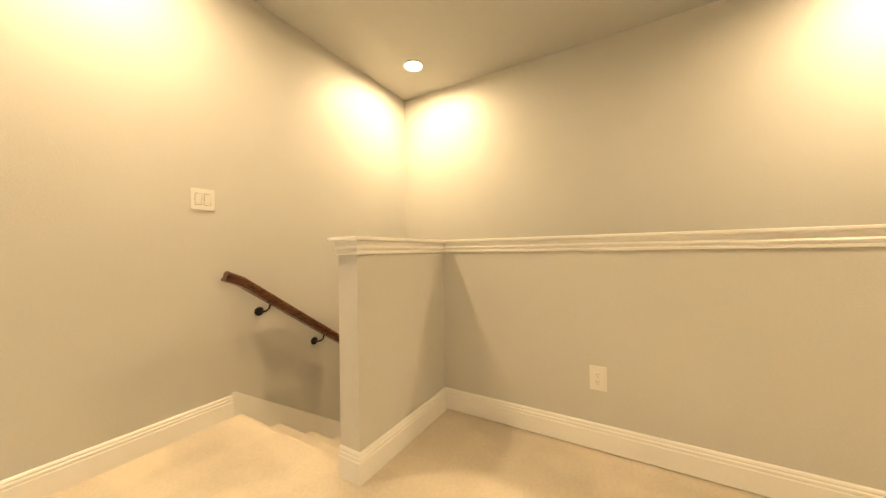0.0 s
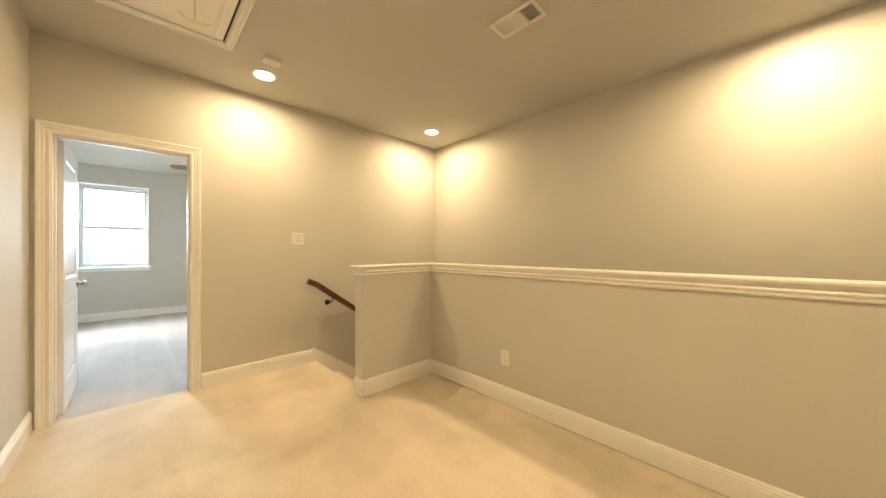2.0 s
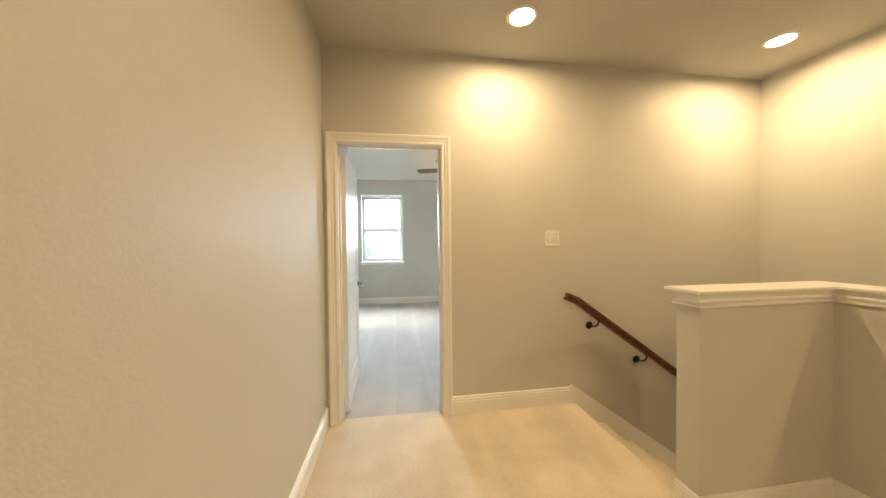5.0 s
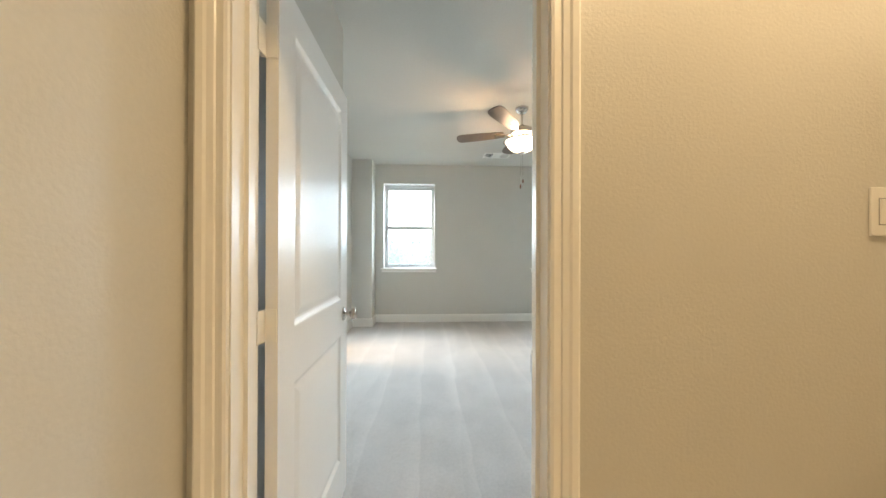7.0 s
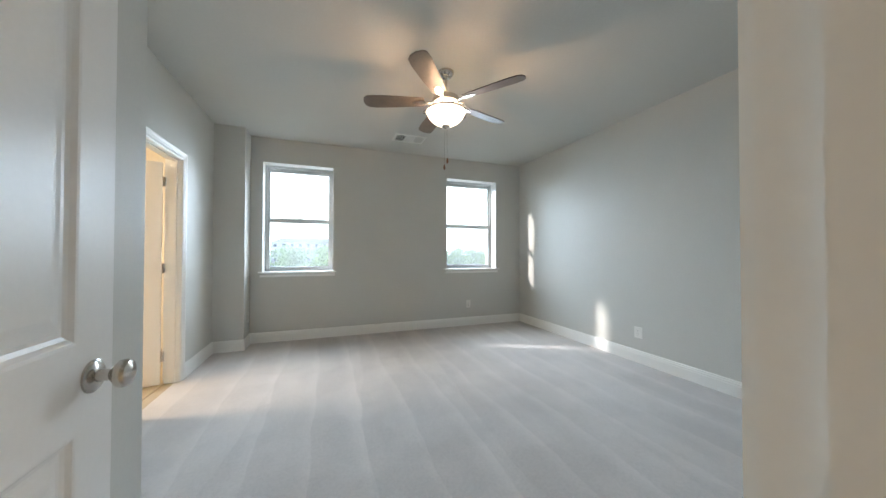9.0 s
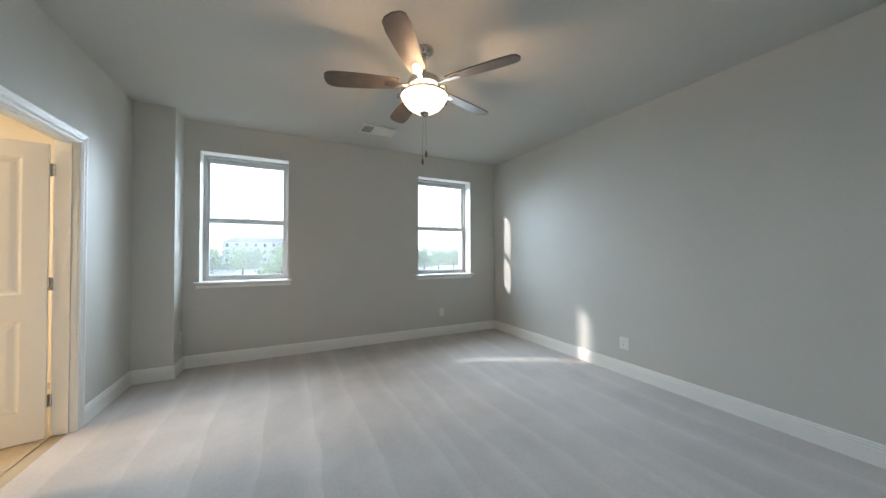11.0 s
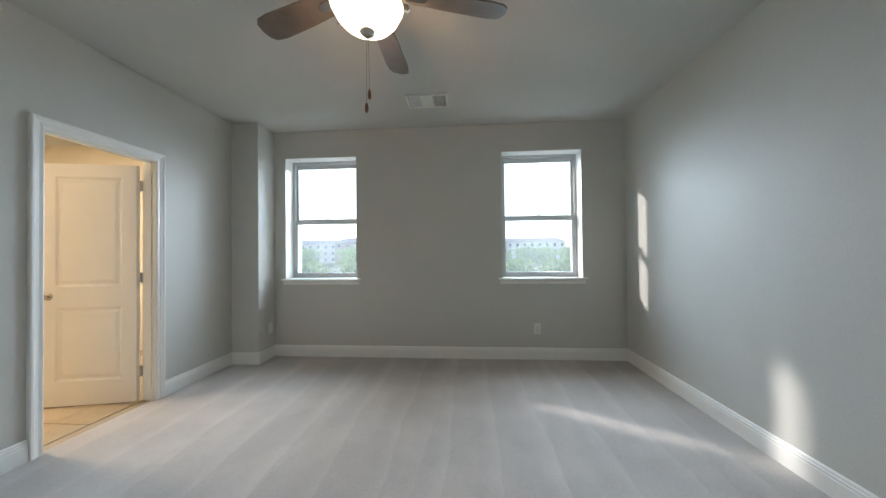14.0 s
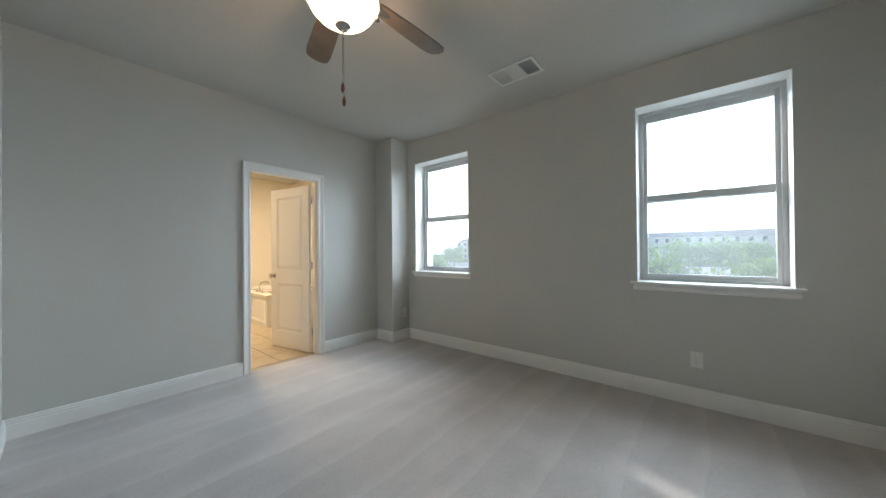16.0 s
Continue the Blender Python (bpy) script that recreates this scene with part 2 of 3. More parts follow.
structure("wall_room_west", boxes(((BX0 - 0.115, BY0, -0.2), (BX0, BD0, H)), ((BX0 - 0.115, BD1, -0.2), (BX0, BY1, H)), ((BX0 - 0.115, BD0, DH), (BX0, BD1, H))), WALL, "greige bedroom wall with the bathroom doorway", "wall")
structure("wall_closet", boxes(((BX0, BY0, -0.1), (-0.86, 1.40, H))), WALL, "greige closet wall behind the open bedroom door", "wall")
structure("wall_corner_column", boxes(((BX0, 4.485, -0.1), (-1.212, BY1, H))), WALL, "boxed-out greige corner column beside the window", "wall")
structure("wall_room_east", boxes(((BX1, BY0, -0.2), (BX1 + 0.115, 5.12, H))), WALL, "plain greige bedroom wall catching sunlight", "wall")


def window_wall():
    bm = bmesh.new()
    for y0, y1, e, z0, z1 in ((BY1, 5.022, 0.0, WZ0, WZ1), (5.022, 5.12, 0.03, WZ0 + 0.02, WZ1 - 0.025)):
        xs = [BX0 - 0.115] + [v for a, b in WINDOWS for v in (a + e, b - e)] + [BX1]
        for i in range(0, len(xs), 2):
            box(bm, (xs[i], y0, -0.2), (xs[i + 1], y1, H))
        for a, b in WINDOWS:
            box(bm, (a + e, y0, -0.2), (b - e, y1, z0))
            box(bm, (a + e, y0, z1), (b - e, y1, H))
    return bm


structure("wall_room_north", window_wall(), WALL, "greige bedroom wall with two windows", "wall")
structure("ceiling_hall", boxes(((HX0 - 0.115, HY0 - 0.115, H), (HX1 + 0.2, 0.06, H + 0.15))), CEIL, "flat textured painted landing ceiling", "ceiling")
structure("ceiling_room", boxes(((BX0 - 0.115, 0.06, H), (BX1 + 0.115, 5.12, H + 0.15))), CEIL, "flat textured painted bedroom ceiling", "ceiling")

STEP_X, RUN, RISE = 1.115, 0.254, 0.18
structure("floor_hall", boxes(((HX0 - 0.115, HY0, -0.25), (STEP_X - 0.02, 0.06, 0)), ((STEP_X - 0.02, HY0, -0.25), (1.915, -1.005, 0))), CARPET_HALL, "beige cut-pile carpet with footprints on the landing", "carpet")
structure("floor_room", loft([[(x, y, z) for y, z in ((0.06, -0.25), (0.06, 0), (0.20, -0.002), (0.70, RZ), (BY1, RZ), (BY1, -0.25))] for x in (BX0 - 0.03, BX1)]), CARPET_ROOM, "beige cut-pile bedroom carpet with vacuum lanes", "carpet")

# half wall round the stairwell
HALF = [(1.04, -1.125), (1.80, -1.125), (1.80, HY0), (1.915, HY0), (1.915, -1.005), (1.04, -1.005)]


def half_ring(o, z):
    s = [(-o, -o), (-o, -o), (-o, 0), (o, 0), (o, o), (-o, o)]
    return [(x + a, y + b, z) for (x, y), (a, b) in zip(HALF, s)]


structure("wall_half", loft([half_ring(0, LOW), half_ring(0, 1.012)]), WALL, "L-shaped greige half wall guarding the stairwell", "half wall")
CAPZ = 1.088
structure("trim_half_wall_cap", loft([half_ring(o, CAPZ - d) for o, d in ((0.002, 0.080), (0.012, 0.080), (0.015, 0.076), (0.015, 0.069), (0.008, 0.066), (0.008, 0.060), (0.018, 0.056), (0.021, 0.050), (0.018, 0.044), (0.010, 0.041), (0.010, 0.020), (0.024, 0.017), (0.034, 0.015), (0.036, 0.012), (0.036, 0.003), (0.033, 0.0))]), TRIM, "white moulded cap along the half wall", "wall cap")

# stairs
stairs = thing("staircase", pose(STEP_X, -0.5, 0), "carpeted beige stairs going down beside the wall", "stairs", kind="structure")
for i in range(5):
    x0, z = STEP_X + RUN * i, -RISE * (i + 1)
    prof = [(x0 + RUN + 0.0, z - 0.03), (x0 + RUN + 0.0, z - 0.006), (x0 + RUN - 0.008, z), (x0 - 0.02, z), (x0 - 0.02, z - 0.3), (x0 + RUN - 0.03, z - 0.3), (x0 + RUN - 0.03, z - 0.045)]
    part("step", loft([[(x - STEP_X, -0.505, zz) for x, zz in prof], [(x - STEP_X, 0.5 - 0.016, zz) for x, zz in prof]]), CARPET_HALL, stairs)
part("nosing", loft([[(x, y, z) for x, z in ((-0.03, -0.03), (-0.004, -0.03), (0.004, -0.018), (0.0, -0.004), (-0.008, 0.0), (-0.0195, 0.0005))] for y in (-0.505, 0.484)]), CARPET_HALL, stairs)
structure("floor_stair_landing", boxes(((STEP_X + RUN * 5 - 0.03, -1.005, -1.3), (HX1, 0, -1.08))), CARPET_HALL, "carpeted lower stair landing", "stair landing")
structure("floor_lower", boxes(((1.915, HY0, LOW - 0.1), (HX1, -1.005, LOW))), CARPET_HALL, "lower floor beneath the stairwell", "floor")

# ---------- baseboards ----------
BASE_PROFILE = [(0, 0), (0.016, 0), (0.016, 0.095), (0.013, 0.099), (0.013, 0.104), (0.0155, 0.107), (0.0145, 0.114), (0.010, 0.118), (0.010, 0.122), (0.012, 0.125), (0.009, 0.132), (0.004, 0.136), (0, 0.136)]


def baseboard(points, label, tall=1.0, lift=0.0):
    """Moulded board along a run of wall corners; the room lies to the left of the run."""
    pts = [Vector(p) for p in points]
    dirs = [(b - a).normalized() for a, b in zip(pts, pts[1:])]
    offs = []
    for i in range(len(pts)):
        a, b = dirs[max(i - 1, 0)], dirs[min(i, len(dirs) - 1)]
        na, nb = Vector((-a.y, a.x)), Vector((-b.y, b.x))
        m = (na + nb).normalized()
        offs.append(m / max(0.3, m.dot(na)))
    rings = [[(p.x + o.x * (d + 0.0005), p.y + o.y * (d + 0.0005), z * tall + lift) for d, z in BASE_PROFILE] for p, o in zip(pts, offs)]
    structure("baseboard", loft(rings), TRIM, label, "baseboard")


baseboard([(HX0, -0.004), (HX0, HY0)], "white moulded baseboard along the hall wall")
baseboard([(1.062, 0), (DX1 + 0.066, 0)], "white moulded baseboard beside the bedroom door")
baseboard([(1.80, HY0), (1.80, -1.125)], "white moulded baseboard along the half wall", 0.94, 0.006)
baseboard([(1.783, -1.125), (1.04, -1.125), (1.04, -1.007)], "white moulded baseboard round the half wall end")
baseboard([(DX1 + 0.066, BY0), (BX1, BY0), (BX1, BY1), (-1.212, BY1), (-1.212, 4.485), (BX0, 4.485), (BX0, BD1 + 0.066)], "white moulded baseboard round the bedroom", 1.0, RZ)
baseboard([(BX0, BD0 - 0.066), (BX0, 1.40), (-0.86, 1.40), (-0.86, BY0 + 0.024)], "white moulded baseboard beside the bathroom door", 1.0, RZ)

# stair skirt board
SK = 0.708
skirt = [(1.062, 0.0), (1.062, 0.140), (1.068, 0.148), (1.085, 0.148), (2.75, 0.148 - SK * 1.665), (2.75, -1.4), (1.30, -0.40)]
structure("trim_stair_skirt", loft([[(x, -0.0005, z) for x, z in skirt], [(x, -0.017, z) for x, z in skirt]]), TRIM, "white sloping skirt board beside the stairs", "skirt board")

# ---------- doors ----------
CASE = [(0.005, 0.0), (0.005, 0.010), (0.012, 0.013), (0.022, 0.011), (0.030, 0.010), (0.033, 0.014), (0.048, 0.016), (0.054, 0.020), (0.068, 0.022), (0.074, 0.018), (0.076, 0.010), (0.076, 0.0)]


def casing(parent, u0, u1, top, place, label="", base=0.0):
    """Moulded U-shaped architrave; place(u, proud, z) gives the point."""
    rings = [[place(u0 - w, d, base), place(u0 - w, d, top + w), place(u1 + w, d, top + w), place(u1 + w, d, base)] for w, d in CASE]
    bm = bmesh.new()
    rows = [[bm.verts.new(p) for p in r] for r in rings]
    n = len(rows)
    for k in range(n):
        r, s = rows[k], rows[(k + 1) % n]
        for i in range(3):
            bm.faces.new((r[i], r[i + 1], s[i + 1], s[i]))
    bm.faces.new([r[0] for r in rows]), bm.faces.new([r[3] for r in rows])
    part("door_casing", bm, TRIM, parent, label)


def panel_face(x0, x1, z0, z1, y, s):
    """Raised panel with a sunk moulding; s is the way out of the face."""
    rings = []
    for inset, depth in ((0, 0), (0.006, 0.001), (0.014, 0.007), (0.022, 0.010), (0.030, 0.010), (0.052, 0.004), (0.060, 0.003)):
        rings.append([(x0 + inset, y - s * depth, z0 + inset), (x1 - inset, y - s * depth, z0 + inset), (x1 - inset, y - s * depth, z1 - inset), (x0 + inset, y - s * depth, z1 - inset)])
    bm = loft(rings, caps=False)
    bm.verts.ensure_lookup_table()
    bm.faces.new(list(bm.verts)[-4:])
    return bm


def door_leaf(parent, width, m, knob_side=1):
    """Two-panel leaf: hinge edge on x = 0, thickness from y = 0 to 0.035."""
    h, st = 2.03, 0.108
    rails = [(0.008, 0.205), (0.825, 0.995), (1.925, h)]
    bm = boxes(((0, 0, 0.008), (st, 0.035, h)), ((width - st, 0, 0.008), (width, 0.035, h)), *[((st, 0, a), (width - st, 0.035, b)) for a, b in rails])
    leaf = part("door_leaf", bm, DOORPAINT, parent, "white two-panel door leaf standing open", at=m)
    for z0, z1 in ((0.205, 0.825), (0.995, 1.925)):
        pm = panel_face(st, width - st, z0, z1, 0.0, -1)
        add(pm, panel_face(st, width - st, z0, z1, 0.035, 1))
        part("door_panel", pm, DOORPAINT, leaf)
    for s, y in ((-1, 0.0), (1, 0.035)):
        prof = [(0.033, 0.0), (0.033, 0.004), (0.028, 0.008), (0.013, 0.011), (0.011, 0.030), (0.018, 0.036), (0.027, 0.044), (0.029, 0.053), (0.025, 0.061), (0.012, 0.066), (0.001, 0.067)]
        part("knob", lathe(prof, 28), NICKEL, leaf, "polished nickel door knob", True, pose(width - 0.065, y, 0.92, 90 if s < 0 else -90))
    part("latch_plate", boxes(((width, 0.006, 0.875), (width + 0.0015, 0.029, 0.935))), NICKEL, leaf)
    return leaf


def hinge(parent, m):
    bm = boxes(((-0.045, 0.0, -0.045), (-0.002, 0.003, 0.045)), ((0.0, 0.002, -0.045), (0.003, 0.036, 0.045)))
    for k in range(5):
        add(bm, lathe([(0.0065, -0.045 + 0.018 * k), (0.0065, -0.0282 + 0.018 * k)], 12))
    part("hinge", bm, NICKEL, parent, at=m)


def jamb(parent, u0, u1, top, a, b, stop, place, base=0.0):
    """Jamb lining between the faces a and b with a stop bead."""
    bm = bmesh.new()
    for (p, q, z0, z1) in ((u0, u0 + 0.012, base, top), (u1 - 0.012, u1, base, top), (u0 + 0.012, u1 - 0.012, top - 0.012, top)):
        c, d = place(p, a, z0), place(q, b, z1)
        box(bm, [min(i, j) for i, j in zip(c, d)], [max(i, j) for i, j in zip(c, d)])
    part("door_jamb", bm, TRIM, parent)
    bm = bmesh.new()
    for (p, q, z0, z1) in ((u0 + 0.012, u0 + 0.023, base, top - 0.012), (u1 - 0.023, u1 - 0.012, base, top - 0.012), (u0 + 0.023, u1 - 0.023, top - 0.023, top - 0.012)):
        c, d = place(p, stop[0], z0), place(q, stop[1], z1)
        box(bm, [min(i, j) for i, j in zip(c, d)], [max(i, j) for i, j in zip(c, d)])
    part("door_stop", bm, TRIM, parent)


# bedroom door: hinged on the west jamb, swung into the bedroom
door_1 = thing("door_1", pose(0, 0, 0), "open white two-panel door with moulded casing", "door", kind="structure")
jamb(door_1, DX0, DX1, DH, 0.0, 0.115, (0.05, 0.079), lambda u, v, z: (u, v, z))
casing(door_1, DX0 + 0.012, DX1 - 0.012, DH - 0.012, lambda u, d, z: (u, -d, z), "white stepped door casing")
casing(door_1, DX0 + 0.012, DX1 - 0.012, DH - 0.012, lambda u, d, z: (u, 0.115 + d, z))
DOOR_TURN = 90.3
hx, hy = DX0 + 0.014, 0.122
leaf_m = pose(hx, hy, 0, 0, 0, DOOR_TURN) @ pose(0.028, -0.035, 0)
door_leaf(door_1, 0.76, leaf_m)
for z in (0.20, 1.03, 1.83):
    bm = boxes(((DX0 + 0.0125, 0.108, z - 0.045), (DX0 + 0.0150, 0.152, z + 0.045)), ((DX0 + 0.015, 0.1465, z - 0.045), (DX0 + 0.046, 0.1490, z + 0.045)))
    for k in range(5):
        add(bm, lathe([(0.007, z - 0.045 + 0.018 * k), (0.007, z - 0.0282 + 0.018 * k)], 12), Matrix.Translation((DX0 + 0.009, 0.142, 0)))
    part("hinge", bm, TRIM, door_1, "painted door hinge")
part("strike_plate", boxes(((DX1 - 0.0145, 0.080, 0.885), (DX1 - 0.012, 0.110, 0.965)), ((DX1 - 0.0145, 0.110, 0.90), (DX1 - 0.012, 0.119, 0.95))), NICKEL, door_1, "nickel strike plate")

# bathroom door: hinged on the far jamb, swung into the bathroom
door_2 = thing("door_2", pose(0, 0, 0), "white two-panel bathroom door standing ajar", "door", kind="structure")
jamb(door_2, BD0, BD1, DH, BX0, BX0 - 0.115, (BX0 - 0.03, BX0 - 0.075), lambda u, v, z: (v, u, z), RZ)
casing(door_2, BD0 + 0.012, BD1 - 0.012, DH - 0.012, lambda u, d, z: (BX0 + d, u, z), "white stepped door casing", RZ)
casing(door_2, BD0 + 0.012, BD1 - 0.012, DH - 0.012, lambda u, d, z: (BX0 - 0.115 - d, u, z))
B_TURN = 192.0
bx, by = BX0 - 0.122, BD1 - 0.018
door_leaf(door_2, 0.715, pose(bx, by, RZ, 0, 0, B_TURN) @ pose(0.012, 0.004, 0))
for z in (0.22, 1.03, 1.83):
    hinge(door_2, pose(bx, by + 0.004, z, 0, 0, 0))

# ---------- windows ----------


def window_unit(k, x0, x1):
    w = thing("window_%d" % k, pose(0, 0, 0), "white vinyl single-hung window with daylight behind", "window", kind="structure")
    y0, y1 = 4.955, 5.020
    a, b = x0, x1
    f = 0.034
    part("window_frame", boxes(((a, y0, WZ0), (a + f, y1, WZ1)), ((b - f, y0, WZ0), (b, y1, WZ1)), ((a + f, y0, WZ1 - f), (b - f, y1, WZ1)), ((a + f, y0, WZ0), (b - f, y1, WZ0 + f)), bevel=0.004), VINYL, w)
    mid = 1.635
    for (z0, z1, ya, yb) in ((WZ0 + f, mid + 0.030, y0 + 0.008, y0 + 0.034), (mid - 0.032, WZ1 - f, y0 + 0.036, y0 + 0.060)):
        s = 0.030
        sash = part("sash", boxes(((a + f, ya, z0), (a + f + s, yb, z1)), ((b - f - s, ya, z0), (b - f, yb, z1)), ((a + f + s, ya, z1 - 0.054), (b - f - s, yb, z1)), ((a + f + s, ya, z0), (b - f - s, yb, z0 + 0.038)), bevel=0.003), VINYL, w)
        pane = part("pane", boxes(((a + f + s, (ya + yb) / 2 - 0.002, z0 + 0.038), (b - f - s, (ya + yb) / 2 + 0.002, z1 - 0.054))), GLASS, sash)
        pane.visible_shadow = False
    part("sash_lock", boxes((((a + b) / 2 - 0.03, y0 + 0.010, mid + 0.0295), ((a + b) / 2 + 0.03, y0 + 0.032, mid + 0.040)), bevel=0.003), VINYL, w)
    part("window_liner", boxes(((a, BY1 + 0.001, WZ0), (a + 0.004, y0, WZ1)), ((b - 0.004, BY1 + 0.001, WZ0), (b, y0, WZ1)), ((a + 0.004, BY1 + 0.001, WZ1 - 0.004), (b - 0.004, y0, WZ1))), TRIM, w)
    bm = boxes(((a - 0.045, BY1 - 0.045, WZ0 - 0.006), (b + 0.045, BY1 - 0.001, WZ0 + 0.012)), ((a, BY1 - 0.001, WZ0 - 0.001), (b, y0, WZ0 + 0.012)), bevel=0.003)
    part("window_sill", bm, TRIM, w)
    prof = [(0.001, -0.060), (0.012, -0.060), (0.016, -0.050), (0.016, -0.030), (0.026, -0.016), (0.030, -0.006), (0.001, -0.006)]
    part("apron", loft([[(x, BY1 - d, WZ0 + z) for d, z in prof] for x in (a - 0.025, b + 0.025)]), TRIM, w)


for k, (x0, x1) in enumerate(WINDOWS):
    window_unit(k + 1, x0, x1)

# ---------- landing things ----------
# handrail
SL = -0.717
rail = thing("handrail", pose(0, 0, 0), "dark stained wooden handrail on black wall brackets", "handrail")
RP = [(-0.030, -0.026), (-0.030, -0.012), (-0.022, -0.006), (-0.024, 0.006), (-0.031, 0.016), (-0.028, 0.028), (-0.014, 0.034), (0.014, 0.034), (0.028, 0.028), (0.031, 0.016), (0.024, 0.006), (0.022, -0.006), (0.030, -0.012), (0.030, -0.026)]
line = [(0.995, 0.885), (1.085, 0.845), (2.75, 0.845 + SL * 1.665)]
rings = []
for i, (x, z) in enumerate(line):
    n = (Vector((-0.04, 0.09)).normalized(), Vector((0.10, 0.21)).normalized() * 1.0, Vector((-SL, 1)).normalized())[i]
    if i == 0:
        n = Vector((0.41, 0.91))
    rings.append([(x + n.x * v, -0.075 + u, z + n.y * v) for u, v in RP])
part("rail", loft(rings), RAILWOOD, rail, smooth=False)
for x in (1.235, 1.665, 2.35):
    zr = 0.845 + SL * (x + 0.04 - 1.085) - 0.024
    br = part("bracket", tube([(x, -0.012, zr - 0.055), (x + 0.004, -0.035, zr - 0.058), (x + 0.015, -0.062, zr - 0.050), (x + 0.028, -0.074, zr - 0.035), (x + 0.036, -0.075, zr - 0.004)], 0.0065), DARKMETAL, rail, "black metal wall bracket", True)
    part("rosette", lathe([(0.030, 0.0), (0.030, 0.005), (0.024, 0.010), (0.010, 0.014), (0.001, 0.015)], 24), DARKMETAL, br, smooth=True, at=pose(x, -0.001, zr - 0.055, 90))
    part("saddle", boxes(((x + 0.005, -0.088, zr - 0.006), (x + 0.068, -0.062, zr - 0.001))), DARKMETAL, br, at=Matrix.Translation((x + 0.036, 0, zr)) @ pose(0, 0, 0, 0, math.degrees(math.atan(-SL)), 0) @ Matrix.Translation((-x - 0.036, 0, -zr)))


def plate(name, m, w, h, label, category, kind, gangs=1):
    """Wall plate: face looks along local -y, z up, centre at the origin."""
    t = thing(name, m, label, category)
    part("cover_plate", boxes(((-w / 2, -0.006, -h / 2), (w / 2, -0.0005, h / 2)), bevel=0.002), PLASTIC, t)
    for g in range(gangs):
        x = (g - (gangs - 1) / 2) * 0.046
        if kind == "rocker":
            r = part("rocker", loft([[(x - 0.0165, -0.0062, -0.033), (x + 0.0165, -0.0062, -0.033), (x + 0.0165, -0.0062, 0.033), (x - 0.0165, -0.0062, 0.033)], [(x - 0.0155, -0.007, -0.032), (x + 0.0155, -0.007, -0.032), (x + 0.0155, -0.011, 0.032), (x - 0.0155, -0.011, 0.032)]]), PLASTIC, t)
            part("gap", boxes(((x - 0.0178, -0.0064, -0.0345), (x + 0.0178, -0.0058, 0.0345))), VENTDARK, t)
        else:
            part("receptacle", boxes(((x - 0.0165, -0.009, -0.033), (x + 0.0165, -0.0058, 0.033)), bevel=0.001), PLASTIC, t)
            bm = bmesh.new()
            for zc in (-0.018, 0.018):
                box(bm, (x - 0.0075, -0.0094, zc - 0.002), (x - 0.0055, -0.0088, zc + 0.007))
                box(bm, (x + 0.0055, -0.0094, zc - 0.001), (x + 0.0075, -0.0088, zc + 0.006))
                box(bm, (x - 0.002, -0.0094, zc - 0.010), (x + 0.002, -0.0088, zc - 0.006))
            part("slots", bm, SLOT, t)
    for z in (-0.047, 0.047):
        if kind != "rocker":
            part("screw", lathe([(0.003, 0), (0.003, 0.001), (0.001, 0.0015)], 10), PLASTIC, t, at=pose(0, -0.006, z, 90))
    return t


plate("light_switch", pose(0.915, 0, 1.345), 0.122, 0.125, "white double rocker light switch on the wall", "light switch", "rocker", 2)
plate("power_outlet", pose(1.80, -2.02, 0.362, 0, 0, -90), 0.078, 0.122, "white duplex outlet on the half wall", "outlet", "socket")
plate("power_outlet", pose(HX0, -1.60, 0.42, 0, 0, 90), 0.078, 0.122, "white duplex outlet low on the hall wall", "outlet", "socket")
plate("power_outlet", pose(1.975, BY1, 0.325), 0.078, 0.122, "white outlet below the bedroom window", "outlet", "socket")
plate("power_outlet", pose(-1.212, 4.70, 0.335, 0, 0, 90), 0.078, 0.122, "white outlet on the corner column", "outlet", "socket")
plate("power_outlet", pose(BX1, 2.505, 0.30, 0, 0, -90), 0.095, 0.122, "white duplex outlet on the sunlit bedroom wall", "outlet", "socket")

# downlights; the fourth is unseen and added for its light
for x, y, _e in DOWNLIGHTS:
    d = thing("recessed_downlight", pose(x, y, H), "round white recessed downlight glowing warm", "ceiling light", "landing downlights")
    part("trim_ring", lathe([(0.098, 0), (0.097, -0.005), (0.088, -0.010), (0.078, -0.010), (0.074, -0.004), (0.072, 0)], 40, caps=False), TRIM, d, smooth=True)
    part("lens", lathe([(0.074, -0.0035), (0.050, -0.005), (0.002, -0.006)], 32), LENS, d, "glowing lens", True)

# ceiling box beside the downlight
s = thing("smoke_alarm", pose(0.455, -0.745, H), "small white rectangular alarm box on the ceiling", "alarm")
part("housing", boxes(((-0.062, -0.042, -0.028), (0.062, 0.042, -0.0005)), bevel=0.006), PLASTIC, s)
part("grille", boxes(*[((-0.04, -0.026 + 0.012 * k, -0.0295), (0.04, -0.022 + 0.012 * k, -0.028)) for k in range(5)]), VENT, s)


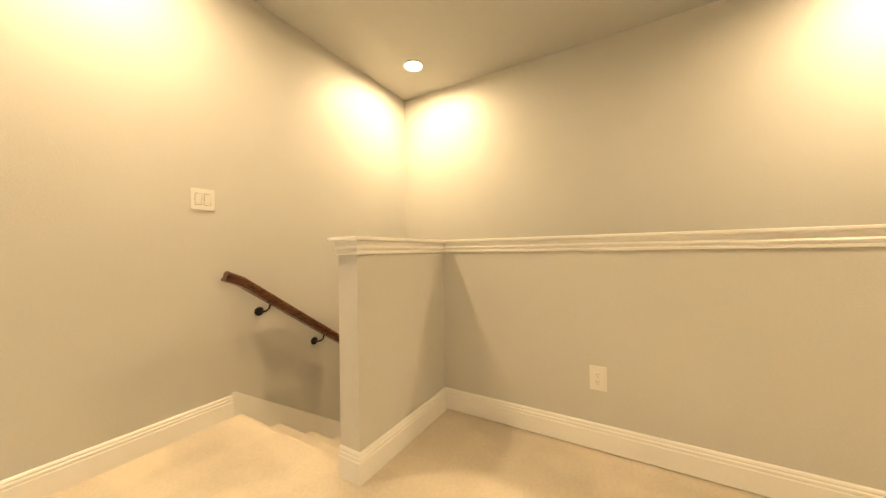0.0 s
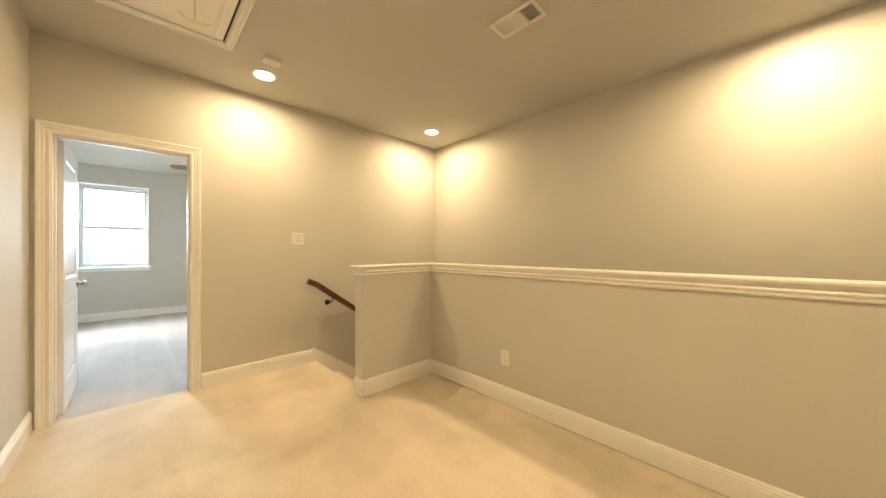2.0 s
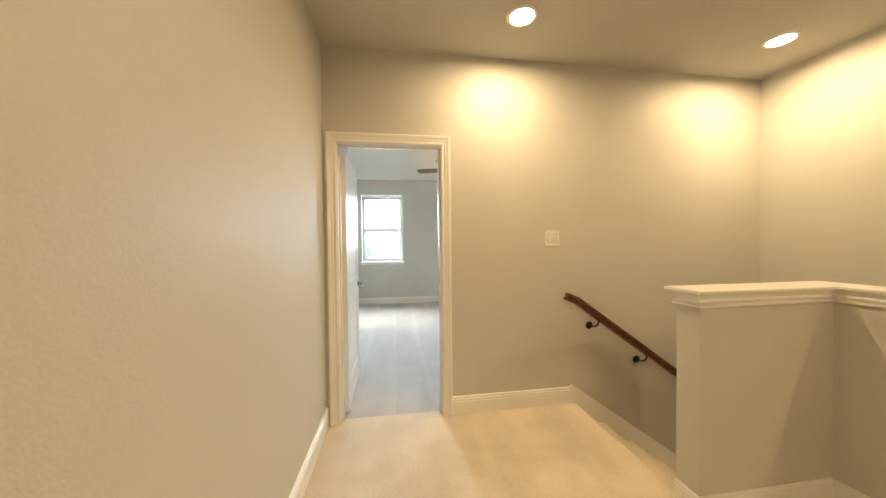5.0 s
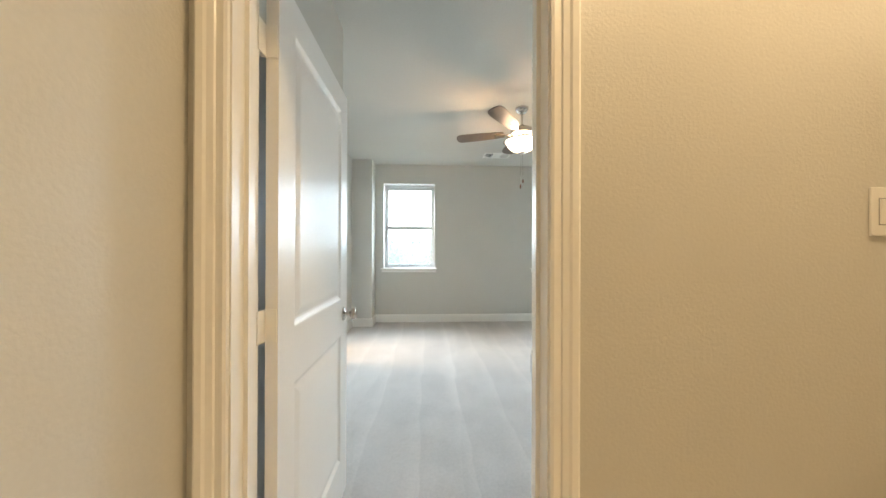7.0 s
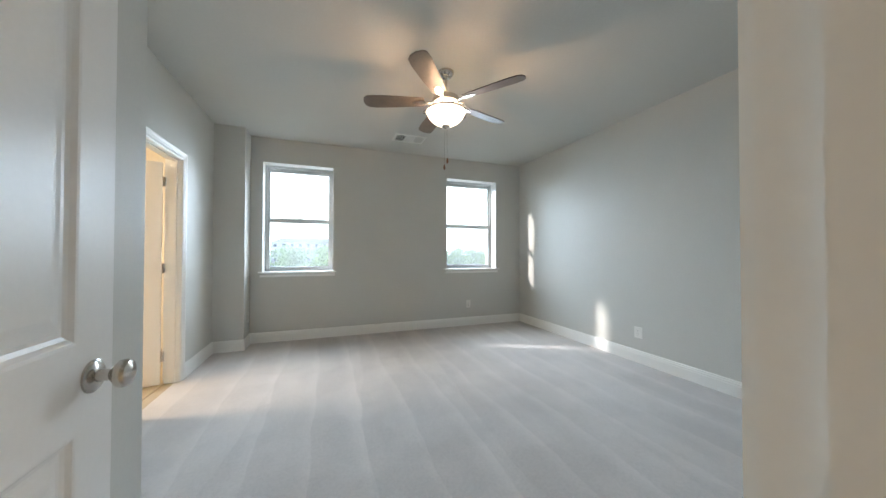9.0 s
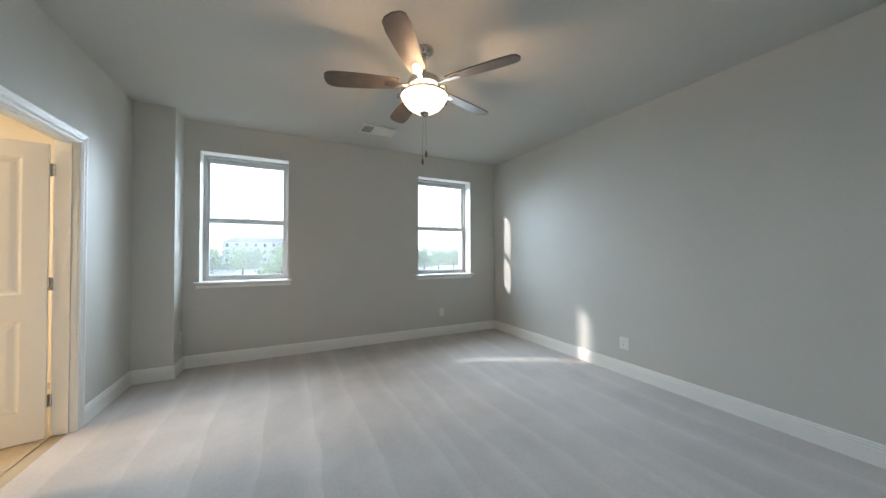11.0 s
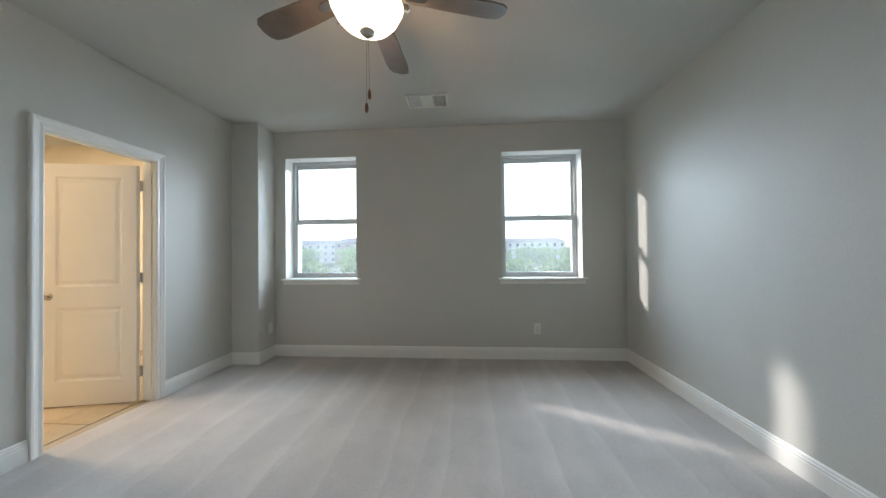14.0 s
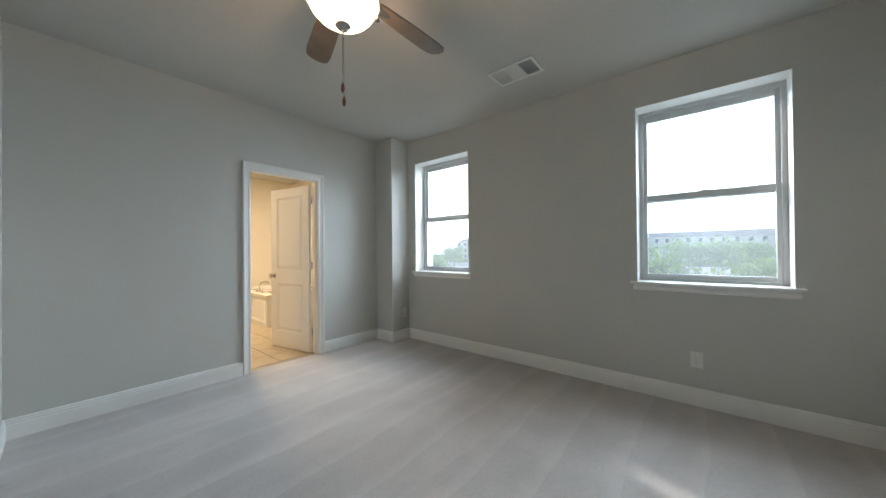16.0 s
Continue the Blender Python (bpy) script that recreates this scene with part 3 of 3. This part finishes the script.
def ceiling_vent(m, w, h, label):
    """Register with three banks of slats, face down."""
    v = thing("ceiling_vent", m, label, "vent")
    # Flat dark sheet stands for the shade in the duct behind the slats.
    part("backing", boxes(((-w / 2 + 0.012, -h / 2 + 0.012, -0.003), (w / 2 - 0.012, h / 2 - 0.012, -0.0005))), VENTDARK, v)
    f = 0.026
    part("frame", boxes(((-w / 2, -h / 2, -0.012), (-w / 2 + f, h / 2, -0.0005)), ((w / 2 - f, -h / 2, -0.012), (w / 2, h / 2, -0.0005)), ((-w / 2 + f, -h / 2, -0.012), (w / 2 - f, -h / 2 + f, -0.0005)), ((-w / 2 + f, h / 2 - f, -0.012), (w / 2 - f, h / 2, -0.0005)), bevel=0.002), VENT, v)
    x0, x1, y0, y1 = -w / 2 + f, w / 2 - f, -h / 2 + f, h / 2 - f
    third = (x1 - x0) / 3
    for k in (1, 2):
        part("divider", boxes(((x0 + k * third - 0.004, y0, -0.011), (x0 + k * third + 0.004, y1, -0.003))), VENT, v)
    for bank in range(3):
        a, b = x0 + bank * third + 0.004, x0 + (bank + 1) * third - 0.004
        if bank == 1:
            n = 9
            for k in range(n):
                y = y0 + (k + 0.5) * (y1 - y0) / n
                part("slat", boxes(((a, -0.0075, -0.0006), (b, 0.0075, 0.0006))), VENT, v, at=pose(0, y, -0.007, -35))
        else:
            n = 7
            for k in range(n):
                x = a + (k + 0.5) * (b - a) / n
                part("slat", boxes(((-0.0075, y0, -0.0006), (0.0075, y1, 0.0006))), VENT, v, at=pose(x, 0, -0.007, 0, -40 if bank == 0 else 40))
    return v


ceiling_vent(pose(1.485, -2.34, H, 0, 0, -90), 0.33, 0.18, "white three-way ceiling air register on the landing")
ceiling_vent(pose(0.79, 4.14, H), 0.41, 0.26, "white three-way ceiling air register by the windows")

# attic hatch
hx0, hx1, hy0, hy1 = -0.50, 0.205, -2.06, -0.68
hatch = thing("attic_hatch", pose((hx0 + hx1) / 2, (hy0 + hy1) / 2, H), "white framed attic access hatch with pull cord", "attic hatch")
hw, hh = (hx1 - hx0) / 2, (hy1 - hy0) / 2
rings = [[(-a, -b, z), (a, -b, z), (a, b, z), (-a, b, z)] for a, b, z in [(hw - o, hh - o, z) for o, z in ((0, -0.0005), (0, -0.012), (0.006, -0.022), (0.016, -0.024), (0.020, -0.018), (0.034, -0.015), (0.038, -0.020), (0.046, -0.019), (0.056, -0.011), (0.060, -0.0005))]]
part("hatch_frame", loft(rings, caps=False), TRIM, hatch)
part("gap", boxes(((-hw + 0.058, -hh + 0.058, -0.0015), (hw - 0.058, hh - 0.058, -0.0005))), SLOT, hatch)
part("hatch_panel", boxes(((-hw + 0.072, -hh + 0.072, -0.008), (hw - 0.072, hh - 0.072, -0.002)), bevel=0.002), TRIM, hatch)
bm = bmesh.new()
for (a, b) in (((-hw + 0.09, -hh + 0.09), (-hw + 0.10, hh - 0.09)), ((hw - 0.10, -hh + 0.09), (hw - 0.09, hh - 0.09)), ((-hw + 0.10, hh - 0.10), (hw - 0.10, hh - 0.09)), ((-hw + 0.10, -hh + 0.09), (hw - 0.10, -hh + 0.10))):
    box(bm, (*a, -0.011), (*b, -0.008))
part("bead", bm, TRIM, hatch)
inner = [(hw - o, hh - o, z) for o, z in ((0.112, -0.0081), (0.114, -0.012), (0.122, -0.014), (0.130, -0.012), (0.138, -0.010), (0.142, -0.0081))]
part("panel_moulding", loft([[(-a, -b, z), (a, -b, z), (a, b, z), (-a, b, z)] for a, b, z in inner], caps=False), TRIM, hatch)
CORD_Y, CORD_L = -0.615, 0.65
cord = part("pull_cord", tube([(0.0, CORD_Y, -0.008), (0.001, CORD_Y, -CORD_L / 2), (0.0, CORD_Y, -CORD_L)], 0.0036, 6), CORD, hatch, "white cotton pull cord")
part("cord_toggle", tube([(-0.05, CORD_Y, -CORD_L + 0.006), (-0.025, CORD_Y, -CORD_L - 0.004), (0.0, CORD_Y, -CORD_L - 0.006), (0.025, CORD_Y, -CORD_L - 0.004), (0.05, CORD_Y, -CORD_L + 0.006)], 0.0042, 8), CORD, cord)

# ---------- ceiling fan ----------
fan = thing("ceiling_fan", pose(0.70, 2.50, H), "brushed nickel ceiling fan with five blades and lit bowl", "ceiling fan")
part("canopy", lathe([(0.068, -0.0005), (0.068, -0.012), (0.060, -0.030), (0.040, -0.050), (0.020, -0.058)], 32), NICKEL, fan, smooth=True)
part("downrod", lathe([(0.012, -0.056), (0.012, -0.20)], 16), NICKEL, fan, smooth=True)
part("motor_housing", lathe([(0.020, -0.175), (0.034, -0.185), (0.040, -0.200), (0.085, -0.210), (0.112, -0.228), (0.120, -0.250), (0.118, -0.275), (0.100, -0.292), (0.075, -0.298), (0.066, -0.304), (0.066, -0.310), (0.05, -0.313)], 40), NICKEL, fan, smooth=True)
part("light_kit_hub", lathe([(0.05, -0.312), (0.040, -0.315), (0.030, -0.320), (0.014, -0.322), (0.012, -0.335), (0.012, -0.464)], 24), NICKEL, fan, smooth=True)
part("glass_bowl", lathe([(0.170, -0.362), (0.170, -0.367), (0.160, -0.378), (0.157, -0.390), (0.147, -0.412), (0.120, -0.442), (0.082, -0.467), (0.040, -0.481), (0.012, -0.484)], 40, caps=False), BOWL, fan, "glowing frosted glass bowl", True, pose(0, 0, 0.018))
part("finial", lathe([(0.034, -0.479), (0.036, -0.487), (0.028, -0.497), (0.014, -0.504), (0.012, -0.511), (0.002, -0.515)], 20), NICKEL, fan, smooth=True, at=pose(0, 0, 0.018))
ring = lathe([(0.170, -0.356), (0.176, -0.358), (0.178, -0.364), (0.175, -0.370), (0.1705, -0.371)], 40, caps=False)
part("glass_ring", ring, NICKEL, fan, "nickel ring holding the bowl", True, pose(0, 0, 0.018))
for k in range(5):
    c, q = math.cos(radians(10 + 72 * k)), math.sin(radians(10 + 72 * k))
    part("scroll_arm", tube([(r * c, r * q, z) for r, z in ((0.060, -0.308), (0.100, -0.316), (0.150, -0.314), (0.188, -0.328), (0.198, -0.350), (0.188, -0.356), (0.177, -0.350))], 0.006, 8), NICKEL, fan, smooth=True)
for k in range(3):
    a = radians(30 + 120 * k)
    arm = part("lamp_holder", tube([(0.03 * math.cos(a), 0.03 * math.sin(a), -0.312), (0.075 * math.cos(a), 0.075 * math.sin(a), -0.330), (0.085 * math.cos(a), 0.085 * math.sin(a), -0.345)], 0.010), NICKEL, fan, smooth=True)
    part("bulb", lathe([(0.010, 0.0), (0.013, -0.006), (0.022, -0.020), (0.024, -0.032), (0.017, -0.046), (0.003, -0.052)], 16), BOWL, arm, "glowing bulb", True, pose(0.085 * math.cos(a), 0.085 * math.sin(a), -0.343))
for k in range(5):
    a = 17 + 72 * k
    outline = [(0.185, 0.046), (0.22, 0.054), (0.40, 0.068), (0.60, 0.075), (0.668, 0.068), (0.695, 0.045), (0.705, 0.0)]
    ring = [(x, y) for x, y in outline] + [(x, -y) for x, y in reversed(outline[:-1])]
    bl = part("blade", loft([[(x, y, 0.004) for x, y in ring], [(x, y, -0.004) for x, y in ring]]), BLADE, fan, "dark brown wood-grain blade", at=pose(0, 0, -0.262, 0, 0, a) @ pose(0, 0, 0, 12))
    part("blade_arm", loft([[(x, -w, z - 0.003), (x, w, z - 0.003), (x, w, z + 0.003), (x, -w, z + 0.003)] for x, w, z in ((0.095, 0.018, -0.012), (0.13, 0.012, -0.010), (0.17, 0.014, -0.007), (0.20, 0.030, -0.0075), (0.27, 0.022, -0.0075), (0.285, 0.006, -0.0075))]), NICKEL, bl)
for x, y, z in ((0.010, -0.010, -0.748), (-0.010, 0.010, -0.800)):
    ch = part("pull_chain", tube([(x * 0.6, y * 0.6, -0.48), (x, y, -0.70), (x, y, z)], 0.0016, 6), NICKEL, fan)
    part("chain_fob", lathe([(0.002, z + 0.002), (0.006, z - 0.006), (0.009, z - 0.026), (0.007, z - 0.040), (0.002, z - 0.046)], 14), PULLWOOD, ch, "turned wooden fob", True, pose(x, y, 0))

# ---------- bathroom ----------
QX0, QY0, QY1 = -5.1, 2.0, 4.95
structure("wall_bath_west", boxes(((QX0 - 0.1, QY0 - 0.1, -0.2), (QX0, QY1 + 0.1, H))), BATHWALL, "warm beige bathroom wall", "wall")
structure("wall_bath_south", boxes(((QX0, QY0 - 0.1, -0.2), (BX0 - 0.115, QY0, H))), BATHWALL, "warm beige bathroom wall", "wall")
structure("wall_bath_north", boxes(((QX0, QY1, -0.2), (BX0 - 0.115, QY1 + 0.1, H))), BATHWALL, "warm beige bathroom wall", "wall")
structure("ceiling_bath", boxes(((QX0 - 0.1, QY0 - 0.1, H), (BX0 - 0.115, QY1 + 0.1, H + 0.1))), CEIL, "painted bathroom ceiling", "ceiling")
fb = structure("floor_bath", boxes(((QX0, QY0, -0.25), (BX0 - 0.115, QY1, RZ - 0.008)), ((BX0 - 0.115, BD0, -0.25), (BX0 - 0.03, BD1, RZ - 0.008))), GROUT, "beige ceramic tile bathroom floor", "floor")
baseboard([(QX0, QY1), (QX0, QY0)], "white moulded bathroom baseboard", 1.0, RZ)
# Unseen fixture added round the assumed bathroom lamp.
bl2 = thing("unseen_bath_light", pose(-3.3, 3.2, H), "unseen round bathroom light added for the warm glow", "ceiling light")
part("diffuser", lathe([(0.16, -0.001), (0.16, -0.02), (0.12, -0.03), (0.01, -0.034)], 32), BOWL, bl2, smooth=True)

tub = thing("bathtub", pose(-4.28, 4.36, RZ), "white drop-in bathtub in a panelled surround", "bathtub")


def oval(a, b, z, n=36):
    return [(a * math.copysign(abs(math.cos(2 * math.pi * i / n)) ** 0.7, math.cos(2 * math.pi * i / n)), b * math.copysign(abs(math.sin(2 * math.pi * i / n)) ** 0.7, math.sin(2 * math.pi * i / n)), z) for i in range(n)]


TX, TY, TZ = 0.815, 0.585, 0.52
part("surround", boxes(((-TX, -TY, 0), (TX, -TY + 0.04, TZ - 0.04)), ((TX - 0.04, -TY + 0.04, 0), (TX, TY, TZ - 0.04))), ACRYLIC, tub)
part("deck", boxes(((-TX, -TY - 0.02, TZ - 0.04), (TX + 0.02, -0.40, TZ)), ((-TX, 0.40, TZ - 0.04), (TX + 0.02, TY, TZ)), ((-TX, -0.40, TZ - 0.04), (-0.68, 0.40, TZ)), ((0.68, -0.40, TZ - 0.04), (TX + 0.02, 0.40, TZ))), BATHWALL, tub, "pale stone deck")
for _a, _b in ((-0.76, -0.05), (0.05, 0.76)):
    part("panel", add(boxes(((_a, -TY - 0.006, 0.06), (_b, -TY - 0.0005, 0.10)), ((_a, -TY - 0.006, 0.40), (_b, -TY - 0.0005, 0.44))), boxes(((_a, -TY - 0.006, 0.10), (_a + 0.04, -TY - 0.0005, 0.40)), ((_b - 0.04, -TY - 0.006, 0.10), (_b, -TY - 0.0005, 0.40)))), TRIM, tub)
part("basin", loft([oval(0.70, 0.43, TZ + 0.001), oval(0.72, 0.445, TZ + 0.012), oval(0.71, 0.44, TZ + 0.028), oval(0.67, 0.40, TZ + 0.030), oval(0.62, 0.35, TZ + 0.012), oval(0.58, 0.30, 0.28), oval(0.46, 0.22, 0.12)]), ACRYLIC, tub, smooth=True)
tap = thing("bath_tap", pose(-4.06, 3.885, RZ + TZ), "nickel arched bath tap on the tub deck", "tap")
part("spout", tube([(0, 0, 0), (0, 0, 0.11), (0, 0.02, 0.15), (0, 0.07, 0.175), (0, 0.13, 0.165), (0, 0.155, 0.135)], 0.013), NICKEL, tap, smooth=True)
for dx in (-0.12, 0.12):
    part("handle", add(lathe([(0.022, 0), (0.020, 0.01), (0.010, 0.02), (0.010, 0.055), (0.014, 0.062), (0.002, 0.066)], 16), boxes(((-0.035, -0.006, 0.050), (0.035, 0.006, 0.060)))), NICKEL, tap, at=pose(dx, 0, 0))

# ---------- outdoors ----------
GZ = -3.2
ASPHALT = material("asphalt", (0.06, 0.06, 0.062), 0.9, spread=0.2, scale=0.5, fine=20)
GRASS = material("lawn", (0.10, 0.14, 0.05), 0.95, spread=0.35, scale=0.3, fine=6)


def leaf_material():
    m = material("foliage", (0.10, 0.125, 0.05), 0.6, spread=0.4, scale=1.2, fine=9)
    n, l = m.node_tree.nodes, m.node_tree.links
    through_leaf, mix = n.new("ShaderNodeBsdfTranslucent"), n.new("ShaderNodeAddShader")
    through_leaf.inputs["Color"].default_value = (0.16, 0.24, 0.07, 1)
    l.new(n["Principled BSDF"].outputs[0], mix.inputs[0]), l.new(through_leaf.outputs[0], mix.inputs[1])
    l.new(mix.outputs[0], n["Material Output"].inputs["Surface"])
    return m


LEAF = leaf_material()
CONCRETE = material("pale_concrete", (0.48, 0.46, 0.43), 0.9, spread=0.12, scale=0.3, fine=12)
BARK = material("bark", (0.12, 0.09, 0.065), 0.9, spread=0.3)
STUCCO = material("pale_stucco", (0.72, 0.68, 0.62), 0.85, spread=0.08, scale=0.5)
BRICKRED = material("red_brick_front", (0.45, 0.30, 0.25), 0.85, spread=0.15, scale=1)
ROOF = material("shingle_roof", (0.34, 0.27, 0.25), 0.9, spread=0.2, scale=1)
DARKPANE = material("far_window_pane", (0.06, 0.07, 0.09), 0.15, spread=0.2)
structure("ground", boxes(((-900, 5.6, GZ - 0.5), (900, 1500, GZ)), ((-900, -400, GZ - 0.5), (900, 5.6, GZ))), GRASS, "mown lawn reaching the horizon", "ground")
structure("road", boxes(((-300, 29, GZ), (300, 36, GZ + 0.03))), ASPHALT, "grey asphalt street behind the house", "road")
structure("pavement", boxes(((-300, 36, GZ), (300, 100, GZ + 0.05))), CONCRETE, "pale concrete parking lot beyond the street", "parking lot")

# Self-lit sheet beyond the buildings stands in for the blown-out white sky.
SKYGLOW = material("glowing_sky_sheet", (0.9, 0.92, 0.95), 1.0, emit=(0.95, 0.98, 1.0), strength=1.6)
structure("backdrop", loft([[(420 * math.cos(radians(a)), 420 * math.sin(radians(a)), z) for a in range(0, 181, 6)] for z in (GZ - 2, 40, 100, 150)], closed=False, caps=False), SKYGLOW, "glowing white sheet standing in for the bright sky", "sky")


def tree(x, y, h, seed):
    rng = random.Random(seed)
    t = thing("tree", pose(x, y, GZ), "leafy green broad-crowned tree on the lawn", "tree", "trees along the street")
    bm = tube([(0, 0, 0), (0.05, 0.02, h * 0.25), (0.0, 0.08, h * 0.5), (0.05, 0.0, h * 0.75)], 0.16, 8)
    limbs = []
    for k in range(9):
        a, z0 = rng.uniform(0, 6.28), h * rng.uniform(0.28, 0.6)
        r = h * rng.uniform(0.18, 0.34)
        tip = (r * math.cos(a), r * math.sin(a), z0 + h * rng.uniform(0.1, 0.35))
        limbs.append(tip)
        add(bm, tube([(0, 0, z0), (tip[0] * 0.5, tip[1] * 0.5, z0 + (tip[2] - z0) * 0.6), tip], 0.05, 6))
    part("trunk", bm, BARK, t)
    verts, faces = [], []
    for k in range(2400):
        c = rng.choice(limbs + [(0, 0, h * 0.85)])
        s = h * 0.15
        p = Vector((c[0] + rng.gauss(0, s), c[1] + rng.gauss(0, s), c[2] + rng.gauss(0, s * 0.7)))
        e = Euler((rng.uniform(0, 6.28), rng.uniform(0, 6.28), rng.uniform(0, 6.28))).to_matrix()
        q, i = rng.uniform(0.12, 0.26), len(verts)
        verts += [p + e @ Vector(v) for v in ((-q, 0, 0), (0, -q * 0.6, 0.03), (q, 0, 0), (0, q * 0.6, 0.03))]
        faces.append((i, i + 1, i + 2, i + 3))
    me = bpy.data.meshes.new("crown")
    me.from_pydata(verts, [], faces)
    me.materials.append(LEAF)
    cr = new("crown", me)
    cr.parent = t
    tagged(cr, kind="stuff")
    return t


base_trees = [tree(-11.6, 25.0, 3.6, 1), tree(0.2, 25.0, 3.7, 2), tree(4.9, 23.5, 3.4, 3), tree(-0.5, 62.0, 5.6, 4)]
for i, (x, y, k, turn) in enumerate([(-7.9, 28, 2, 40), (-18.5, 26, 0, 130), (-29, 25, 1, 200), (8.6, 26, 0, 30), (-12, 61, 3, 300), (4.5, 63, 3, 190), (-20, 64, 3, 222), (14, 66, 3, 66), (-30, 60, 3, 280), (-7, 66, 3, 15), (22, 64, 3, 100), (-44, 62, 3, 250), (-25, 70, 3, 45), (-16, 69, 3, 170), (28, 66, 3, 140), (34, 71, 3, 20), (18.5, 73, 3, 260), (41, 76, 3, 310), (9, 78, 3, 80)]):
    copy_thing(base_trees[k], pose(x, y, GZ, 0, 0, turn))


def building(x, y, w, d, storeys, turn, mat, label, pitch=2.2):
    b = thing("apartment_building", pose(x, y, GZ, 0, 0, turn), label, "building")
    h = storeys * 3.0
    part("wall", boxes(((-w / 2, 0, 0), (w / 2, d, h))), mat, b)
    part("roof", loft([[(-w / 2 - 0.4, -0.4, h), (w / 2 + 0.4, -0.4, h), (w / 2 + 0.4, d + 0.4, h), (-w / 2 - 0.4, d + 0.4, h)], [(-w / 2 + 3, d / 2 - 0.1, h + pitch), (w / 2 - 3, d / 2 - 0.1, h + pitch), (w / 2 - 3, d / 2 + 0.1, h + pitch), (-w / 2 + 3, d / 2 + 0.1, h + pitch)]]), ROOF, b)
    n = int(w / 3.2)
    for s in range(storeys):
        for i in range(n):
            cx = -w / 2 + (i + 0.5) * w / n
            wi = part("window", boxes(((cx - 0.62, -0.06, s * 3 + 0.85), (cx + 0.62, 0.02, s * 3 + 2.45)), ((cx - 0.7, -0.10, s * 3 + 0.77), (cx + 0.7, 0.0, s * 3 + 0.85))), TRIM, b)
            part("pane", boxes(((cx - 0.54, -0.075, s * 3 + 0.93), (cx + 0.54, -0.058, s * 3 + 2.37))), DARKPANE, wi)


building(-78, 142, 44, 14, 3, 14, STUCCO, "pale three-storey apartment block across the street")
building(12, 150, 70, 12, 3, -4, STUCCO, "pale three-storey apartment row beyond the trees")
building(-44, 128, 17, 14, 3, 10, BRICKRED, "red brick three-storey apartment block far off")


def parked_car(m, paint, label):
    c = thing("parked_car", m, label, "car", "cars in the parking lot")
    prof = [(-2.15, 0.32), (-2.2, 0.62), (-2.05, 0.86), (-1.25, 0.95), (-0.65, 1.38), (0.65, 1.42), (1.45, 0.98), (2.1, 0.92), (2.2, 0.6), (2.15, 0.32)]
    part("body", loft([[(x, -0.86, z) for x, z in prof], [(x, 0.86, z) for x, z in prof]]), paint, c)
    part("side_glass", boxes(((-0.75, -0.875, 0.98), (0.85, -0.862, 1.30)), bevel=0.004), DARKPANE, c)
    for x in (-1.35, 1.35):
        for y in (-0.82, 0.82):
            wl = part("wheel", lathe([(0.20, -0.10), (0.32, -0.10), (0.33, -0.06), (0.33, 0.06), (0.32, 0.10), (0.20, 0.10)], 20), SLOT, c, at=pose(x, y, 0.33, 90))
            part("rim", lathe([(0.20, -0.09), (0.20, 0.09)], 16), NICKEL, wl)


CARS = [material("car_paint_white", (0.75, 0.75, 0.74), 0.25), material("car_paint_silver", (0.45, 0.46, 0.47), 0.25, 0.5)]
for i, (x, y) in enumerate([(-13, 41), (-7.5, 41.2), (-1, 41), (-22, 41.1), (4.5, 47), (-4.5, 47.2), (-17, 47)]):
    parked_car(pose(x, y, GZ + 0.05), CARS[i % 2], ("white", "silver")[i % 2] + " sedan standing in the parking lot")

# bathroom floor tiles
_tile = mesh_of(boxes(((-0.148, -0.148, -0.006), (0.148, 0.148, 0.0)), bevel=0.0015), "tile", TILE)
for i in range(11):
    for j in range(9):
        ob = new("tile", _tile)
        ob.parent = fb
        ob.location = (BX0 - 0.115 - 0.152 - 0.302 * i, QY0 + 0.152 + 0.302 * j, RZ - 0.001)
